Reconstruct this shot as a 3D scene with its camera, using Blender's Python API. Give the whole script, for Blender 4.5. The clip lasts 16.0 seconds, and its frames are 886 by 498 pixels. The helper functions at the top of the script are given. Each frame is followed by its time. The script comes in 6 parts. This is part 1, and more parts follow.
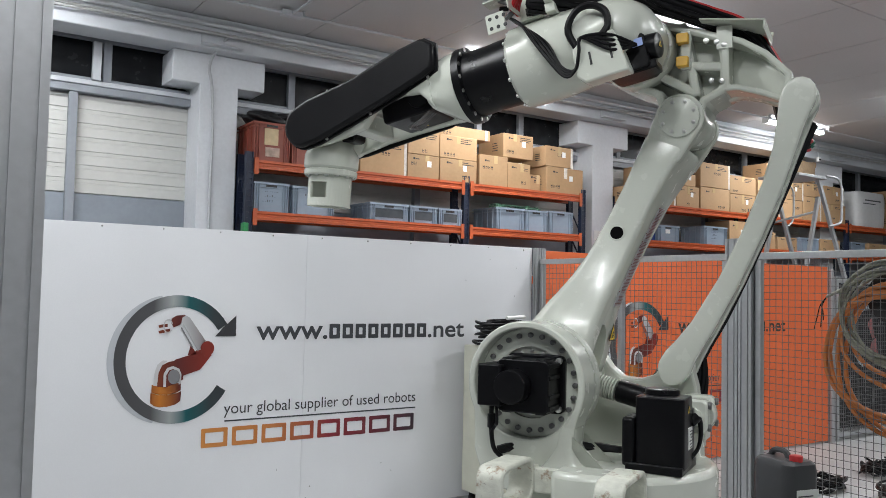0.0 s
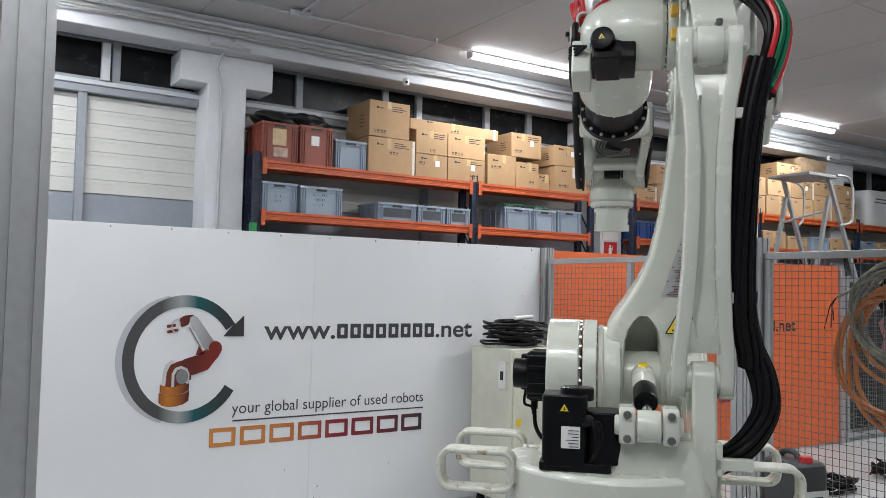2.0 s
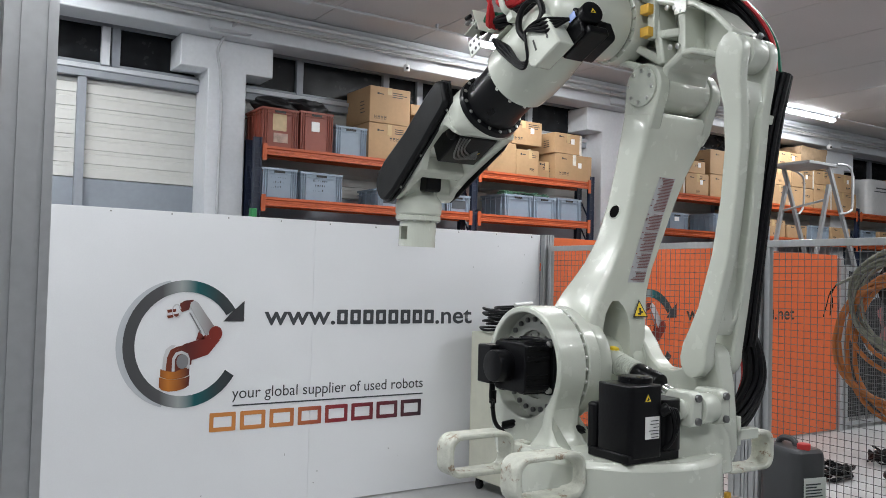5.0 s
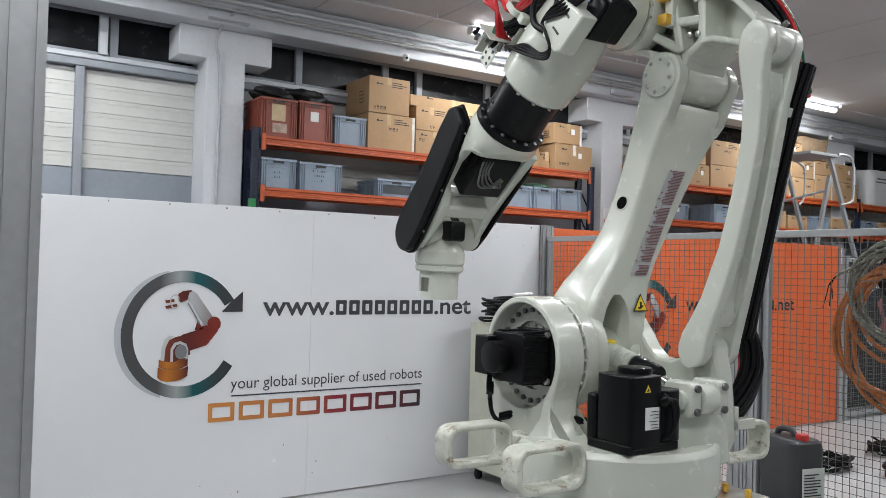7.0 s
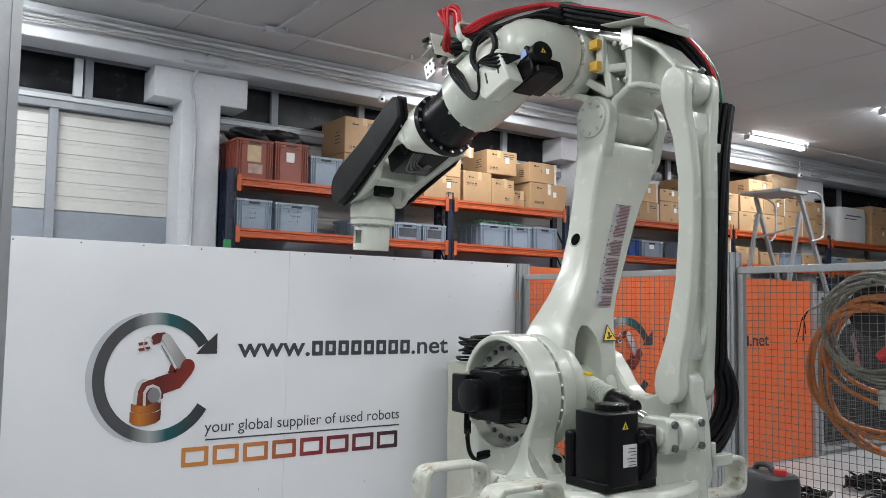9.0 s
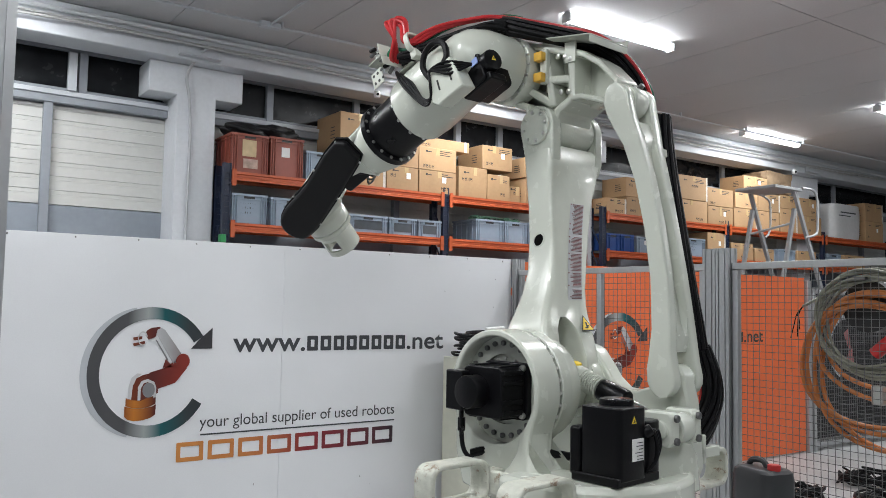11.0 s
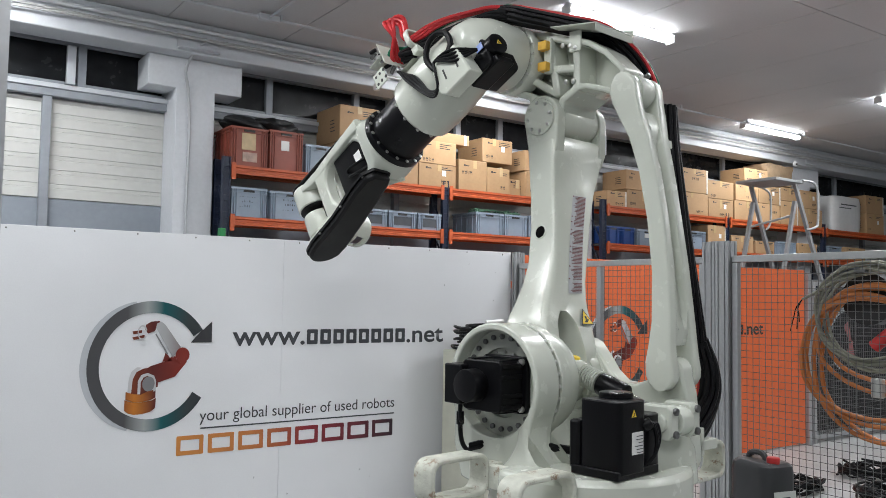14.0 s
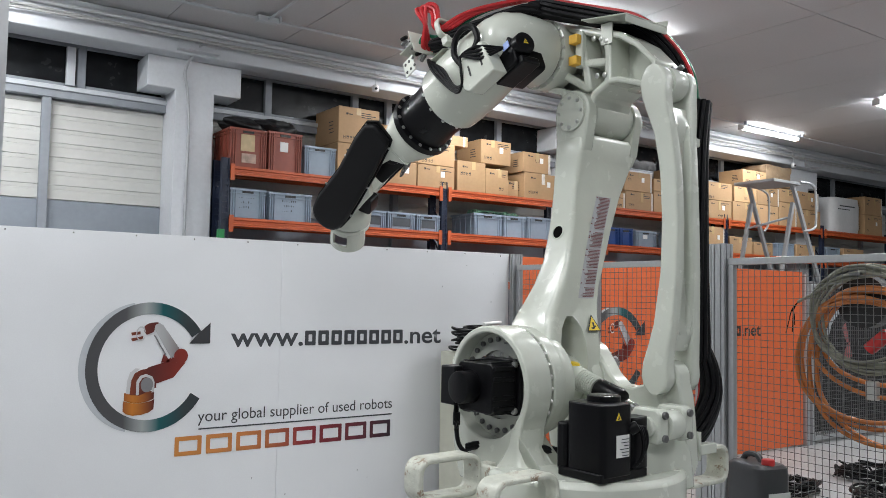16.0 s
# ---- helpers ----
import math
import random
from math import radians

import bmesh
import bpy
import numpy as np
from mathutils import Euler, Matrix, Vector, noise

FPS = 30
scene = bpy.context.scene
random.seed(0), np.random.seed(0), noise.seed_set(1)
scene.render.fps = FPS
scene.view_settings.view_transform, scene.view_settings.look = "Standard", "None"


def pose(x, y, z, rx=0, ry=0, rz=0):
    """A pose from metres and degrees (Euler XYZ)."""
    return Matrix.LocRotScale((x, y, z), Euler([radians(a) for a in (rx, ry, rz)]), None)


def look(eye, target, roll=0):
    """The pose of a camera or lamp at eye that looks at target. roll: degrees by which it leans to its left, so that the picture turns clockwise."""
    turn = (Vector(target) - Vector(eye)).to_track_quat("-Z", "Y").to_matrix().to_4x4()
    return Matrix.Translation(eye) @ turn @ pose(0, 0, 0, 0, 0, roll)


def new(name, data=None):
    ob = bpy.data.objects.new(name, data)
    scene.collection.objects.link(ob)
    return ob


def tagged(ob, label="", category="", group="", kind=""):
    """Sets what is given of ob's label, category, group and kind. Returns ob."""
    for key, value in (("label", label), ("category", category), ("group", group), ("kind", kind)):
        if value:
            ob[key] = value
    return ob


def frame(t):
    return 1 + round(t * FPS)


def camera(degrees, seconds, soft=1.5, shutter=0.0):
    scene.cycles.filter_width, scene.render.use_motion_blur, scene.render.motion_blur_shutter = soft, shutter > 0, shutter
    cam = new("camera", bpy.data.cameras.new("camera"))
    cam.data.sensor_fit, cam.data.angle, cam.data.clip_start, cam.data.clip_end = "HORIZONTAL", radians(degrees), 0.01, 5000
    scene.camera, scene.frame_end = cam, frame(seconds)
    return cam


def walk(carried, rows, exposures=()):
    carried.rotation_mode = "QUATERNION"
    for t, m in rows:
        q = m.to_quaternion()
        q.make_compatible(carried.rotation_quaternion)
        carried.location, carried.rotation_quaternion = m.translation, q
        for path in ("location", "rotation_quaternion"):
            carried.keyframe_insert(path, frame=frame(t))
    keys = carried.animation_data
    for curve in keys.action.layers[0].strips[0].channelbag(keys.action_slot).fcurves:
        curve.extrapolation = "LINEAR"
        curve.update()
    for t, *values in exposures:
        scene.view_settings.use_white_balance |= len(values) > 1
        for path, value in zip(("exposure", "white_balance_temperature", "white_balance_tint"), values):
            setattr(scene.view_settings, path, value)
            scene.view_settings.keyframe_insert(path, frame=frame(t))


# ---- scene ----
cam = camera(56.8, 16.0, soft=0.5)
PATH = [
    (0, (-0.015, 0.007, 1.549), (1.092, 1.67, 1.649), 1.2),
    (0.5, (-0.009, 0.001, 1.551), (1.087, 1.671, 1.651), 1.2),
    (1, (-0.003, 0.004, 1.553), (1.085, 1.679, 1.651), 1.2),
    (1.5, (-0.006, 0.006, 1.553), (1.083, 1.68, 1.652), 1.2),
    (2, (-0.003, 0.009, 1.553), (1.085, 1.683, 1.651), 1.2),
    (2.5, (-0.004, 0.004, 1.55), (1.084, 1.679, 1.65), 1.2),
    (3, (-0.008, 0.001, 1.55), (1.082, 1.675, 1.648), 1.3),
    (3.5, (0.003, 0.011, 1.545), (1.091, 1.687, 1.633), 1.3),
    (4, (-0.011, 0.006, 1.548), (1.081, 1.681, 1.624), 1.4),
    (6.5, (0.002, 0.021, 1.539), (1.092, 1.697, 1.596), 1.5),
    (7, (0.008, 0.016, 1.544), (1.099, 1.692, 1.589), 1.5),
    (7.5, (0.006, 0.01, 1.55), (1.1, 1.683, 1.618), 1.2),
    (8, (0.012, 0.003, 1.546), (1.121, 1.665, 1.647), 0.9),
    (8.5, (0.016, 0.005, 1.541), (1.139, 1.655, 1.667), 0.9),
    (9, (0.011, 0.01, 1.539), (1.144, 1.652, 1.682), 0.9),
    (11.5, (0.009, 0.013, 1.534), (1.153, 1.648, 1.666), 1.0),
    (12, (0.016, 0.011, 1.535), (1.158, 1.648, 1.666), 0.9),
    (12.5, (0.012, 0.014, 1.538), (1.155, 1.65, 1.666), 1.0),
    (13, (0.007, 0.014, 1.538), (1.151, 1.65, 1.662), 0.9),
    (13.5, (0.011, 0.014, 1.539), (1.155, 1.651, 1.656), 0.9),
    (14, (0.019, 0.011, 1.538), (1.162, 1.649, 1.654), 0.9),
    (14.5, (0.019, -0.004, 1.549), (1.16, 1.634, 1.662), 0.9),
    (15, (0.019, -0.013, 1.555), (1.16, 1.625, 1.668), 1.0),
    (15.5, (0.018, -0.013, 1.55), (1.161, 1.625, 1.665), 1.0),
    (16, (0.019, -0.016, 1.552), (1.162, 1.622, 1.667), 1.0),
]
walk(cam, [(t, look(eye, target, roll)) for t, eye, target, roll in PATH])

# world: night outside, a faint grey glow
world = bpy.data.worlds.new("world")
world.use_nodes = True
world.node_tree.nodes["Background"].inputs[0].default_value = (0.55, 0.62, 0.7, 1)
world.node_tree.nodes["Background"].inputs[1].default_value = 0.02
scene.world = world
scene.view_settings.exposure = 0.0

CEIL = 3.88
WALL_Y = 7.55
LAMP_X = (-0.34, 4.44, 9.235)
LAMP_Y = (6.45, 4.7, 2.95, 1.2, -0.55)
LAMP_POWER = 31.5


# ---- mesh helpers ----
def box(bm, lo, hi, m=None):
    v = [bm.verts.new((x, y, z)) for x in (lo[0], hi[0]) for y in (lo[1], hi[1]) for z in (lo[2], hi[2])]
    for f in ((0, 1, 3, 2), (4, 6, 7, 5), (0, 4, 5, 1), (2, 3, 7, 6), (0, 2, 6, 4), (1, 5, 7, 3)):
        bm.faces.new([v[i] for i in f])
    if m is not None:
        bmesh.ops.transform(bm, matrix=m, verts=v)
    return v


def frame_to(p0, p1):
    d = Vector(p1) - Vector(p0)
    return Matrix.Translation(p0) @ d.to_track_quat("Z", "Y").to_matrix().to_4x4(), d.length


def lathe(bm, profile, m=None, seg=32, caps=True):
    """profile: (radius, height) pairs, turned about z, then placed by m."""
    m = m or Matrix.Identity(4)
    rings = []
    for r, h in profile:
        rings.append([bm.verts.new(m @ Vector((r * math.cos(2 * math.pi * i / seg), r * math.sin(2 * math.pi * i / seg), h))) for i in range(seg)])
    for a, b in zip(rings, rings[1:]):
        for i in range(seg):
            j = (i + 1) % seg
            bm.faces.new((a[i], a[j], b[j], b[i]))
    if caps:
        bm.faces.new(rings[0][::-1])
        bm.faces.new(rings[-1])


def cyl(bm, p0, p1, r, r1=None, seg=24):
    m, length = frame_to(p0, p1)
    lathe(bm, [(r, 0), (r if r1 is None else r1, length)], m, seg)


def rod(bm, p0, p1, r, r1=None, seg=24, edge=0.006):
    """A cylinder with rounded rims."""
    m, n = frame_to(p0, p1)
    r1 = r if r1 is None else r1
    lathe(bm, [(r - edge, 0), (r - edge * 0.3, edge * 0.3), (r, edge), (r1, n - edge), (r1 - edge * 0.3, n - edge * 0.3), (r1 - edge, n)], m, seg)


def ring(bm, p0, p1, r_out, r_in, seg=40):
    m, n = frame_to(p0, p1)
    e = 0.004
    lathe(bm, [(r_in, 0), (r_out - e, 0), (r_out, e), (r_out, n - e), (r_out - e, n), (r_in, n), (r_in, 0)], m, seg, caps=False)


def prism(bm, pts, lo, hi, axis="y"):
    """A flat outline, drawn out along an axis from lo to hi. pts are (x, z) for y, (y, z) for x, (x, y) for z."""
    def place(p, h):
        return {"y": (p[0], h, p[1]), "x": (h, p[0], p[1]), "z": (p[0], p[1], h)}[axis]
    a = [bm.verts.new(place(p, lo)) for p in pts]
    b = [bm.verts.new(place(p, hi)) for p in pts]
    n = len(pts)
    bm.faces.new(a)
    bm.faces.new(b[::-1])
    for i in range(n):
        j = (i + 1) % n
        bm.faces.new((a[j], a[i], b[i], b[j]))


def frame_prism(bm, outer, inner, lo, hi, axis="y"):
    """A prism with a hole; both outlines have the same number of points."""
    def place(p, h):
        return {"y": (p[0], h, p[1]), "x": (h, p[0], p[1]), "z": (p[0], p[1], h)}[axis]
    rows = [[bm.verts.new(place(p, h)) for p in pts] for pts, h in ((outer, lo), (outer, hi), (inner, hi), (inner, lo))]
    n = len(outer)
    for k in range(4):
        a, b = rows[k], rows[(k + 1) % 4]
        for i in range(n):
            j = (i + 1) % n
            bm.faces.new((a[i], a[j], b[j], b[i]))


def loft(bm, sections, caps=True):
    """Skin over closed rows of points with equal counts."""
    rows = [[bm.verts.new(p) for p in s] for s in sections]
    n = len(rows[0])
    for a, b in zip(rows, rows[1:]):
        for i in range(n):
            j = (i + 1) % n
            bm.faces.new((a[i], a[j], b[j], b[i]))
    if caps:
        bm.faces.new(rows[0][::-1])
        bm.faces.new(rows[-1])


def rounded(w, h, r, seg=5, cx=0.0, cy=0.0):
    pts = []
    for sx, sy, a0 in ((1, 1, 0), (-1, 1, 90), (-1, -1, 180), (1, -1, 270)):
        for k in range(seg + 1):
            a = radians(a0 + 90 * k / seg)
            pts.append((cx + sx * (w / 2 - r) + r * math.cos(a), cy + sy * (h / 2 - r) + r * math.sin(a)))
    return pts


def smooth_path(pts, step=8):
    pts = [Vector(p) for p in pts]
    out = []
    for i in range(len(pts) - 1):
        a, b = pts[max(i - 1, 0)], pts[i]
        c, d = pts[i + 1], pts[min(i + 2, len(pts) - 1)]
        for k in range(step):
            t = k / step
            out.append(0.5 * (2 * b + (c - a) * t + (2 * a - 5 * b + 4 * c - d) * t * t + (3 * b - a - 3 * c + d) * t ** 3))
    out.append(pts[-1])
    return out


def tube(bm, pts, r, seg=8, step=8):
    """A bent round cable or pipe through the points."""
    path = smooth_path(pts, step) if step > 1 else [Vector(p) for p in pts]
    n = len(path)
    up = None
    rows = []
    for i, p in enumerate(path):
        d = (path[min(i + 1, n - 1)] - path[max(i - 1, 0)])
        if d.length < 1e-9:
            d = Vector((0, 0, 1))
        d.normalize()
        if up is None:
            up = d.orthogonal().normalized()
        up = (up - d * up.dot(d))
        up = up.normalized() if up.length > 1e-6 else d.orthogonal().normalized()
        side = d.cross(up)
        rows.append([p + r * (math.cos(2 * math.pi * k / seg) * up + math.sin(2 * math.pi * k / seg) * side) for k in range(seg)])
    loft(bm, rows)


def cables(parent, name, mat, lines, r, label="", seg=6, step=8):
    """One part for every cable of a group."""
    for pts in lines:
        bm = bmesh.new()
        tube(bm, pts, r, seg, step)
        part(name, bm, mat, parent, label)


def strands(pts, offsets, twist=0.0, step=8):
    """The lines of several cables that run side by side round one line."""
    base = smooth_path(pts, step)
    n = len(base)
    out = []
    for ox, oy in offsets:
        line = []
        up = None
        for i, p in enumerate(base):
            d = (base[min(i + 1, n - 1)] - base[max(i - 1, 0)]).normalized()
            if up is None:
                up = d.orthogonal().normalized()
            up = (up - d * up.dot(d)).normalized()
            side = d.cross(up)
            a = twist * i / n
            line.append(p + up * (ox * math.cos(a) - oy * math.sin(a)) + side * (ox * math.sin(a) + oy * math.cos(a)))
        out.append(line)
    return out


def bundle(parent, pts, twist, phase, label="black cable of a thick bundle"):
    """A laid bundle: black cables with a few red and green hoses among them."""
    core = [(0, 0)] + [(0.021 * math.cos(a), 0.021 * math.sin(a)) for a in [k * 1.047 for k in range(6)]]
    rim = [(0.037 * math.cos(a), 0.037 * math.sin(a)) for a in [phase + k * 0.571 for k in range(11)]]
    for k, line in enumerate(strands(pts, core + rim, twist)):
        kind = "red" if k in (7, 10) else "green" if k in (8, 9) else "black"
        name, mat, r = {"red": ("red_hose", CABLE_RED, 0.0105), "green": ("green_hose", CABLE_GREEN, 0.009), "black": ("cable", CABLE_BLACK, 0.0112)}[kind]
        cables(parent, name, mat, [line], r, kind + " hose of a laid bundle" if kind != "black" else label, step=1)


def mesh_from(name, bm, material, smooth=35):
    bmesh.ops.recalc_face_normals(bm, faces=bm.faces)
    me = bpy.data.meshes.new(name)
    bm.to_mesh(me)
    bm.free()
    for m in (material if isinstance(material, (list, tuple)) else (material,)):
        me.materials.append(m)
    if smooth:
        me.shade_smooth()
        me.set_sharp_from_angle(angle=radians(smooth))
    return me


def part(name, bm, material, parent, label="", bevel=0.0, smooth=35):
    ob = new(name, mesh_from(name, bm, material, smooth))
    ob.parent = parent
    if label:
        tagged(ob, label)
    if bevel:
        mod = ob.modifiers.new("bevel", "BEVEL")
        mod.width, mod.segments, mod.limit_method, mod.angle_limit = bevel, 2, "ANGLE", radians(40)
        mod.harden_normals = False
    return ob


def thing(name, label, category, group="", kind="", at=None):
    ob = new(name)
    ob.empty_display_size = 0.1
    if at is not None:
        ob.matrix_world = at
    return tagged(ob, label, category, group, kind)


def B():
    return bmesh.new()


def boxes(*pairs):
    bm = B()
    for lo, hi in pairs:
        box(bm, lo, hi)
    return bm


def solid(name, bm, material, label, category, group="", kind="", bevel=0.0, smooth=35):
    """A thing of a single mesh."""
    ob = part(name, bm, material, None, "", bevel, smooth)
    return tagged(ob, label, category, group, kind)


# ---- materials ----
def material(name, color, rough=0.5, metal=0.0, grain=0.0, scale=20.0, bump=0.0, bump_scale=60.0, stain=0.0, stain_scale=2.0, coat=0.0, random_tint=0.0, rough_var=0.0, spec=0.5):
    mat = bpy.data.materials.new(name)
    mat.use_nodes = True
    nt = mat.node_tree
    n, link = nt.nodes, nt.links
    bsdf = n["Principled BSDF"]
    bsdf.inputs["Base Color"].default_value = (*color, 1)
    bsdf.inputs["Roughness"].default_value = rough
    bsdf.inputs["Metallic"].default_value = metal
    bsdf.inputs["Coat Weight"].default_value = coat
    bsdf.inputs["Specular IOR Level"].default_value = spec
    coord = n.new("ShaderNodeTexCoord")
    value = None

    def noise_node(s, detail=6.0):
        t = n.new("ShaderNodeTexNoise")
        t.inputs["Scale"].default_value = s
        t.inputs["Detail"].default_value = detail
        link.new(coord.outputs["Object"], t.inputs["Vector"])
        return t

    def ranged(sock, lo, hi):
        r = n.new("ShaderNodeMapRange")
        r.inputs[1].default_value, r.inputs[2].default_value = 0.25, 0.75
        r.inputs[3].default_value, r.inputs[4].default_value = lo, hi
        link.new(sock, r.inputs[0])
        return r.outputs[0]

    def times(a, b):
        if a is None:
            return b
        k = n.new("ShaderNodeMath")
        k.operation = "MULTIPLY"
        link.new(a, k.inputs[0])
        link.new(b, k.inputs[1])
        return k.outputs[0]

    if grain:
        value = times(value, ranged(noise_node(scale).outputs[0], 1 - grain, 1 + grain))
    if stain:
        value = times(value, ranged(noise_node(stain_scale, 3.0).outputs[0], 1 - stain, 1 + stain * 0.5))
    if random_tint:
        info = n.new("ShaderNodeObjectInfo")
        r = n.new("ShaderNodeMapRange")
        r.inputs[3].default_value, r.inputs[4].default_value = 1 - random_tint, 1 + random_tint
        link.new(info.outputs["Random"], r.inputs[0])
        value = times(value, r.outputs[0])
    if value is not None:
        mix = n.new("ShaderNodeVectorMath")
        mix.operation = "SCALE"
        mix.inputs[0].default_value = color
        link.new(value, mix.inputs["Scale"])
        link.new(mix.outputs[0], bsdf.inputs["Base Color"])
    if rough_var:
        link.new(ranged(noise_node(stain_scale * 4).outputs[0], max(rough - rough_var, 0.02), rough + rough_var), bsdf.inputs["Roughness"])
    if bump:
        b = n.new("ShaderNodeBump")
        b.inputs["Strength"].default_value = bump
        b.inputs["Distance"].default_value = 0.004
        link.new(noise_node(bump_scale, 4.0).outputs[0], b.inputs["Height"])
        link.new(b.outputs[0], bsdf.inputs["Normal"])
    return mat


def glow(name, color, strength):
    mat = bpy.data.materials.new(name)
    mat.use_nodes = True
    b = mat.node_tree.nodes["Principled BSDF"]
    b.inputs["Emission Color"].default_value = (*color, 1)
    b.inputs["Emission Strength"].default_value = strength
    b.inputs["Base Color"].default_value = (0.9, 0.9, 0.9, 1)
    return mat


CREAM = material("cream_paint", (0.585, 0.61, 0.54), 0.24, bump=0.22, bump_scale=26, stain=0.06, stain_scale=4, rough_var=0.06, coat=0.25)
CREAM_WORN = material("worn_cream_paint", (0.62, 0.63, 0.55), 0.42, grain=0.12, scale=30, stain=0.2, stain_scale=14, bump=0.5, bump_scale=90)


def chip(mat, under, scale, edge, width):
    """Lets the paint break up into chips and rubbed patches that show what lies under it."""
    nt = mat.node_tree
    n, link = nt.nodes, nt.links
    bsdf = n["Principled BSDF"]
    source = bsdf.inputs["Base Color"].links[0].from_socket
    coord = n.new("ShaderNodeTexCoord")
    noise = n.new("ShaderNodeTexNoise")
    noise.inputs["Scale"].default_value = scale
    noise.inputs["Detail"].default_value = 8.0
    noise.inputs["Roughness"].default_value = 0.7
    link.new(coord.outputs["Object"], noise.inputs["Vector"])
    step = n.new("ShaderNodeMapRange")
    step.inputs[1].default_value, step.inputs[2].default_value = edge, edge + width
    link.new(noise.outputs[0], step.inputs[0])
    mix = n.new("ShaderNodeMix")
    mix.data_type = "RGBA"
    link.new(step.outputs[0], mix.inputs[0])
    link.new(source, mix.inputs[6])
    mix.inputs[7].default_value = (*under, 1)
    link.new(mix.outputs[2], bsdf.inputs["Base Color"])


chip(CREAM_WORN, (0.3, 0.22, 0.15), 17.0, 0.57, 0.07)
chip(CREAM_WORN, (0.07, 0.06, 0.05), 46.0, 0.66, 0.03)
BLACK = material("black_enamel", (0.004, 0.004, 0.005), 0.33, spec=0.2, bump=0.1, bump_scale=80, rough_var=0.08)
BLACK_MATT = material("black_cover", (0.006, 0.006, 0.007), 0.45, spec=0.2, bump=0.12, bump_scale=200, rough_var=0.06)
STEEL = material("zinc_steel", (0.62, 0.62, 0.6), 0.32, 0.9, grain=0.1, scale=60)
DARK_STEEL = material("dark_steel", (0.18, 0.18, 0.18), 0.4, 0.8, grain=0.15)
CHROME = material("polished_rod", (0.75, 0.75, 0.75), 0.12, 1.0)
YELLOW = material("yellow_paint", (0.72, 0.42, 0.06), 0.4, grain=0.1)
SIGN_YELLOW = material("sign_yellow", (0.85, 0.6, 0.03), 0.4, grain=0.03)
LABEL = material("paper_label", (0.78, 0.78, 0.76), 0.5, grain=0.04)
STRIP_GREY = material("grey_label", (0.42, 0.43, 0.45), 0.45, grain=0.06, scale=60)
INK = material("black_ink", (0.02, 0.02, 0.02), 0.5, grain=0.05)
RED_INK = material("red_ink", (0.22, 0.07, 0.07), 0.5, grain=0.05)
CABLE_BLACK = material("black_rubber", (0.004, 0.004, 0.005), 0.45, spec=0.2, bump=0.1, bump_scale=150)
CABLE_RED = material("red_hose", (0.5, 0.02, 0.025), 0.35, grain=0.08)
CABLE_GREEN = material("green_hose", (0.0, 0.12, 0.06), 0.35, grain=0.08)
CABLE_ORANGE = material("orange_cable", (0.5, 0.17, 0.045), 0.42, grain=0.1, scale=12)
CABLE_GREY = material("grey_cable", (0.25, 0.25, 0.2), 0.5, grain=0.12, scale=12)
WHITE_PANEL = material("white_laminate", (0.76, 0.77, 0.79), 0.38, grain=0.02, scale=140, stain=0.05, stain_scale=1.1, bump=0.03, bump_scale=9, rough_var=0.08)
ORANGE_PANEL = material("orange_board", (0.66, 0.13, 0.035), 0.5, grain=0.04, scale=40, stain=0.1, stain_scale=1.3)
ALU = material("aluminium_profile", (0.5, 0.51, 0.52), 0.42, 0.75, grain=0.06, scale=40, stain=0.08)
WIRE = material("mesh_wire", (0.2, 0.2, 0.2), 0.4, 0.7, grain=0.2)
FLOOR = material("painted_concrete", (0.43, 0.435, 0.435), 0.42, grain=0.06, scale=60, stain=0.14, stain_scale=1.5, bump=0.1, bump_scale=40, rough_var=0.1)
CEILING = material("ceiling_board", (0.51, 0.51, 0.52), 0.7, grain=0.03, scale=50, stain=0.07, stain_scale=0.7)
PLASTER = material("white_plaster", (0.68, 0.7, 0.73), 0.6, grain=0.04, scale=30, stain=0.06, stain_scale=2.0, bump=0.2, bump_scale=40)
BEAM_WHITE = material("beam_paint", (0.54, 0.56, 0.59), 0.5, grain=0.03, stain=0.08, stain_scale=1.5)
DOOR_WHITE = material("door_slat_white", (0.6, 0.6, 0.57), 0.4, grain=0.03, scale=20, stain=0.07, stain_scale=3)
DOOR_GREY = material("door_slat_grey", (0.27, 0.3, 0.34), 0.45, grain=0.05, stain=0.1, stain_scale=3)
FRAME_GREY = material("grey_frame_paint", (0.28, 0.3, 0.33), 0.5, grain=0.05, stain=0.1)
DARK_GLASS = material("night_glass", (0.012, 0.013, 0.015), 0.22, spec=0.22, grain=0.25, scale=8, stain=0.3, stain_scale=2, rough_var=0.1)
RACK_ORANGE = material("orange_rack_paint", (0.5, 0.095, 0.025), 0.45, grain=0.08, stain=0.15, stain_scale=5)
RACK_BLUE = material("blue_rack_paint", (0.0096, 0.0168, 0.042), 0.45, grain=0.1, stain=0.15, stain_scale=6)
RACK_DARK = material("rack_deck", (0.07, 0.065, 0.06), 0.7, grain=0.15)
CARDBOARD = material("cardboard", (0.41, 0.258, 0.135), 0.75, grain=0.05, scale=30, stain=0.08, stain_scale=4, random_tint=0.13, bump=0.06, bump_scale=50)
TAPE = material("packing_tape", (0.5, 0.36, 0.19), 0.22, grain=0.05)
TAPE_WHITE = material("clear_tape", (0.62, 0.58, 0.52), 0.2, grain=0.2, scale=30)
CRATE_GREY = material("grey_crate", (0.25, 0.31, 0.38), 0.42, grain=0.04, stain=0.08, stain_scale=6, random_tint=0.1)
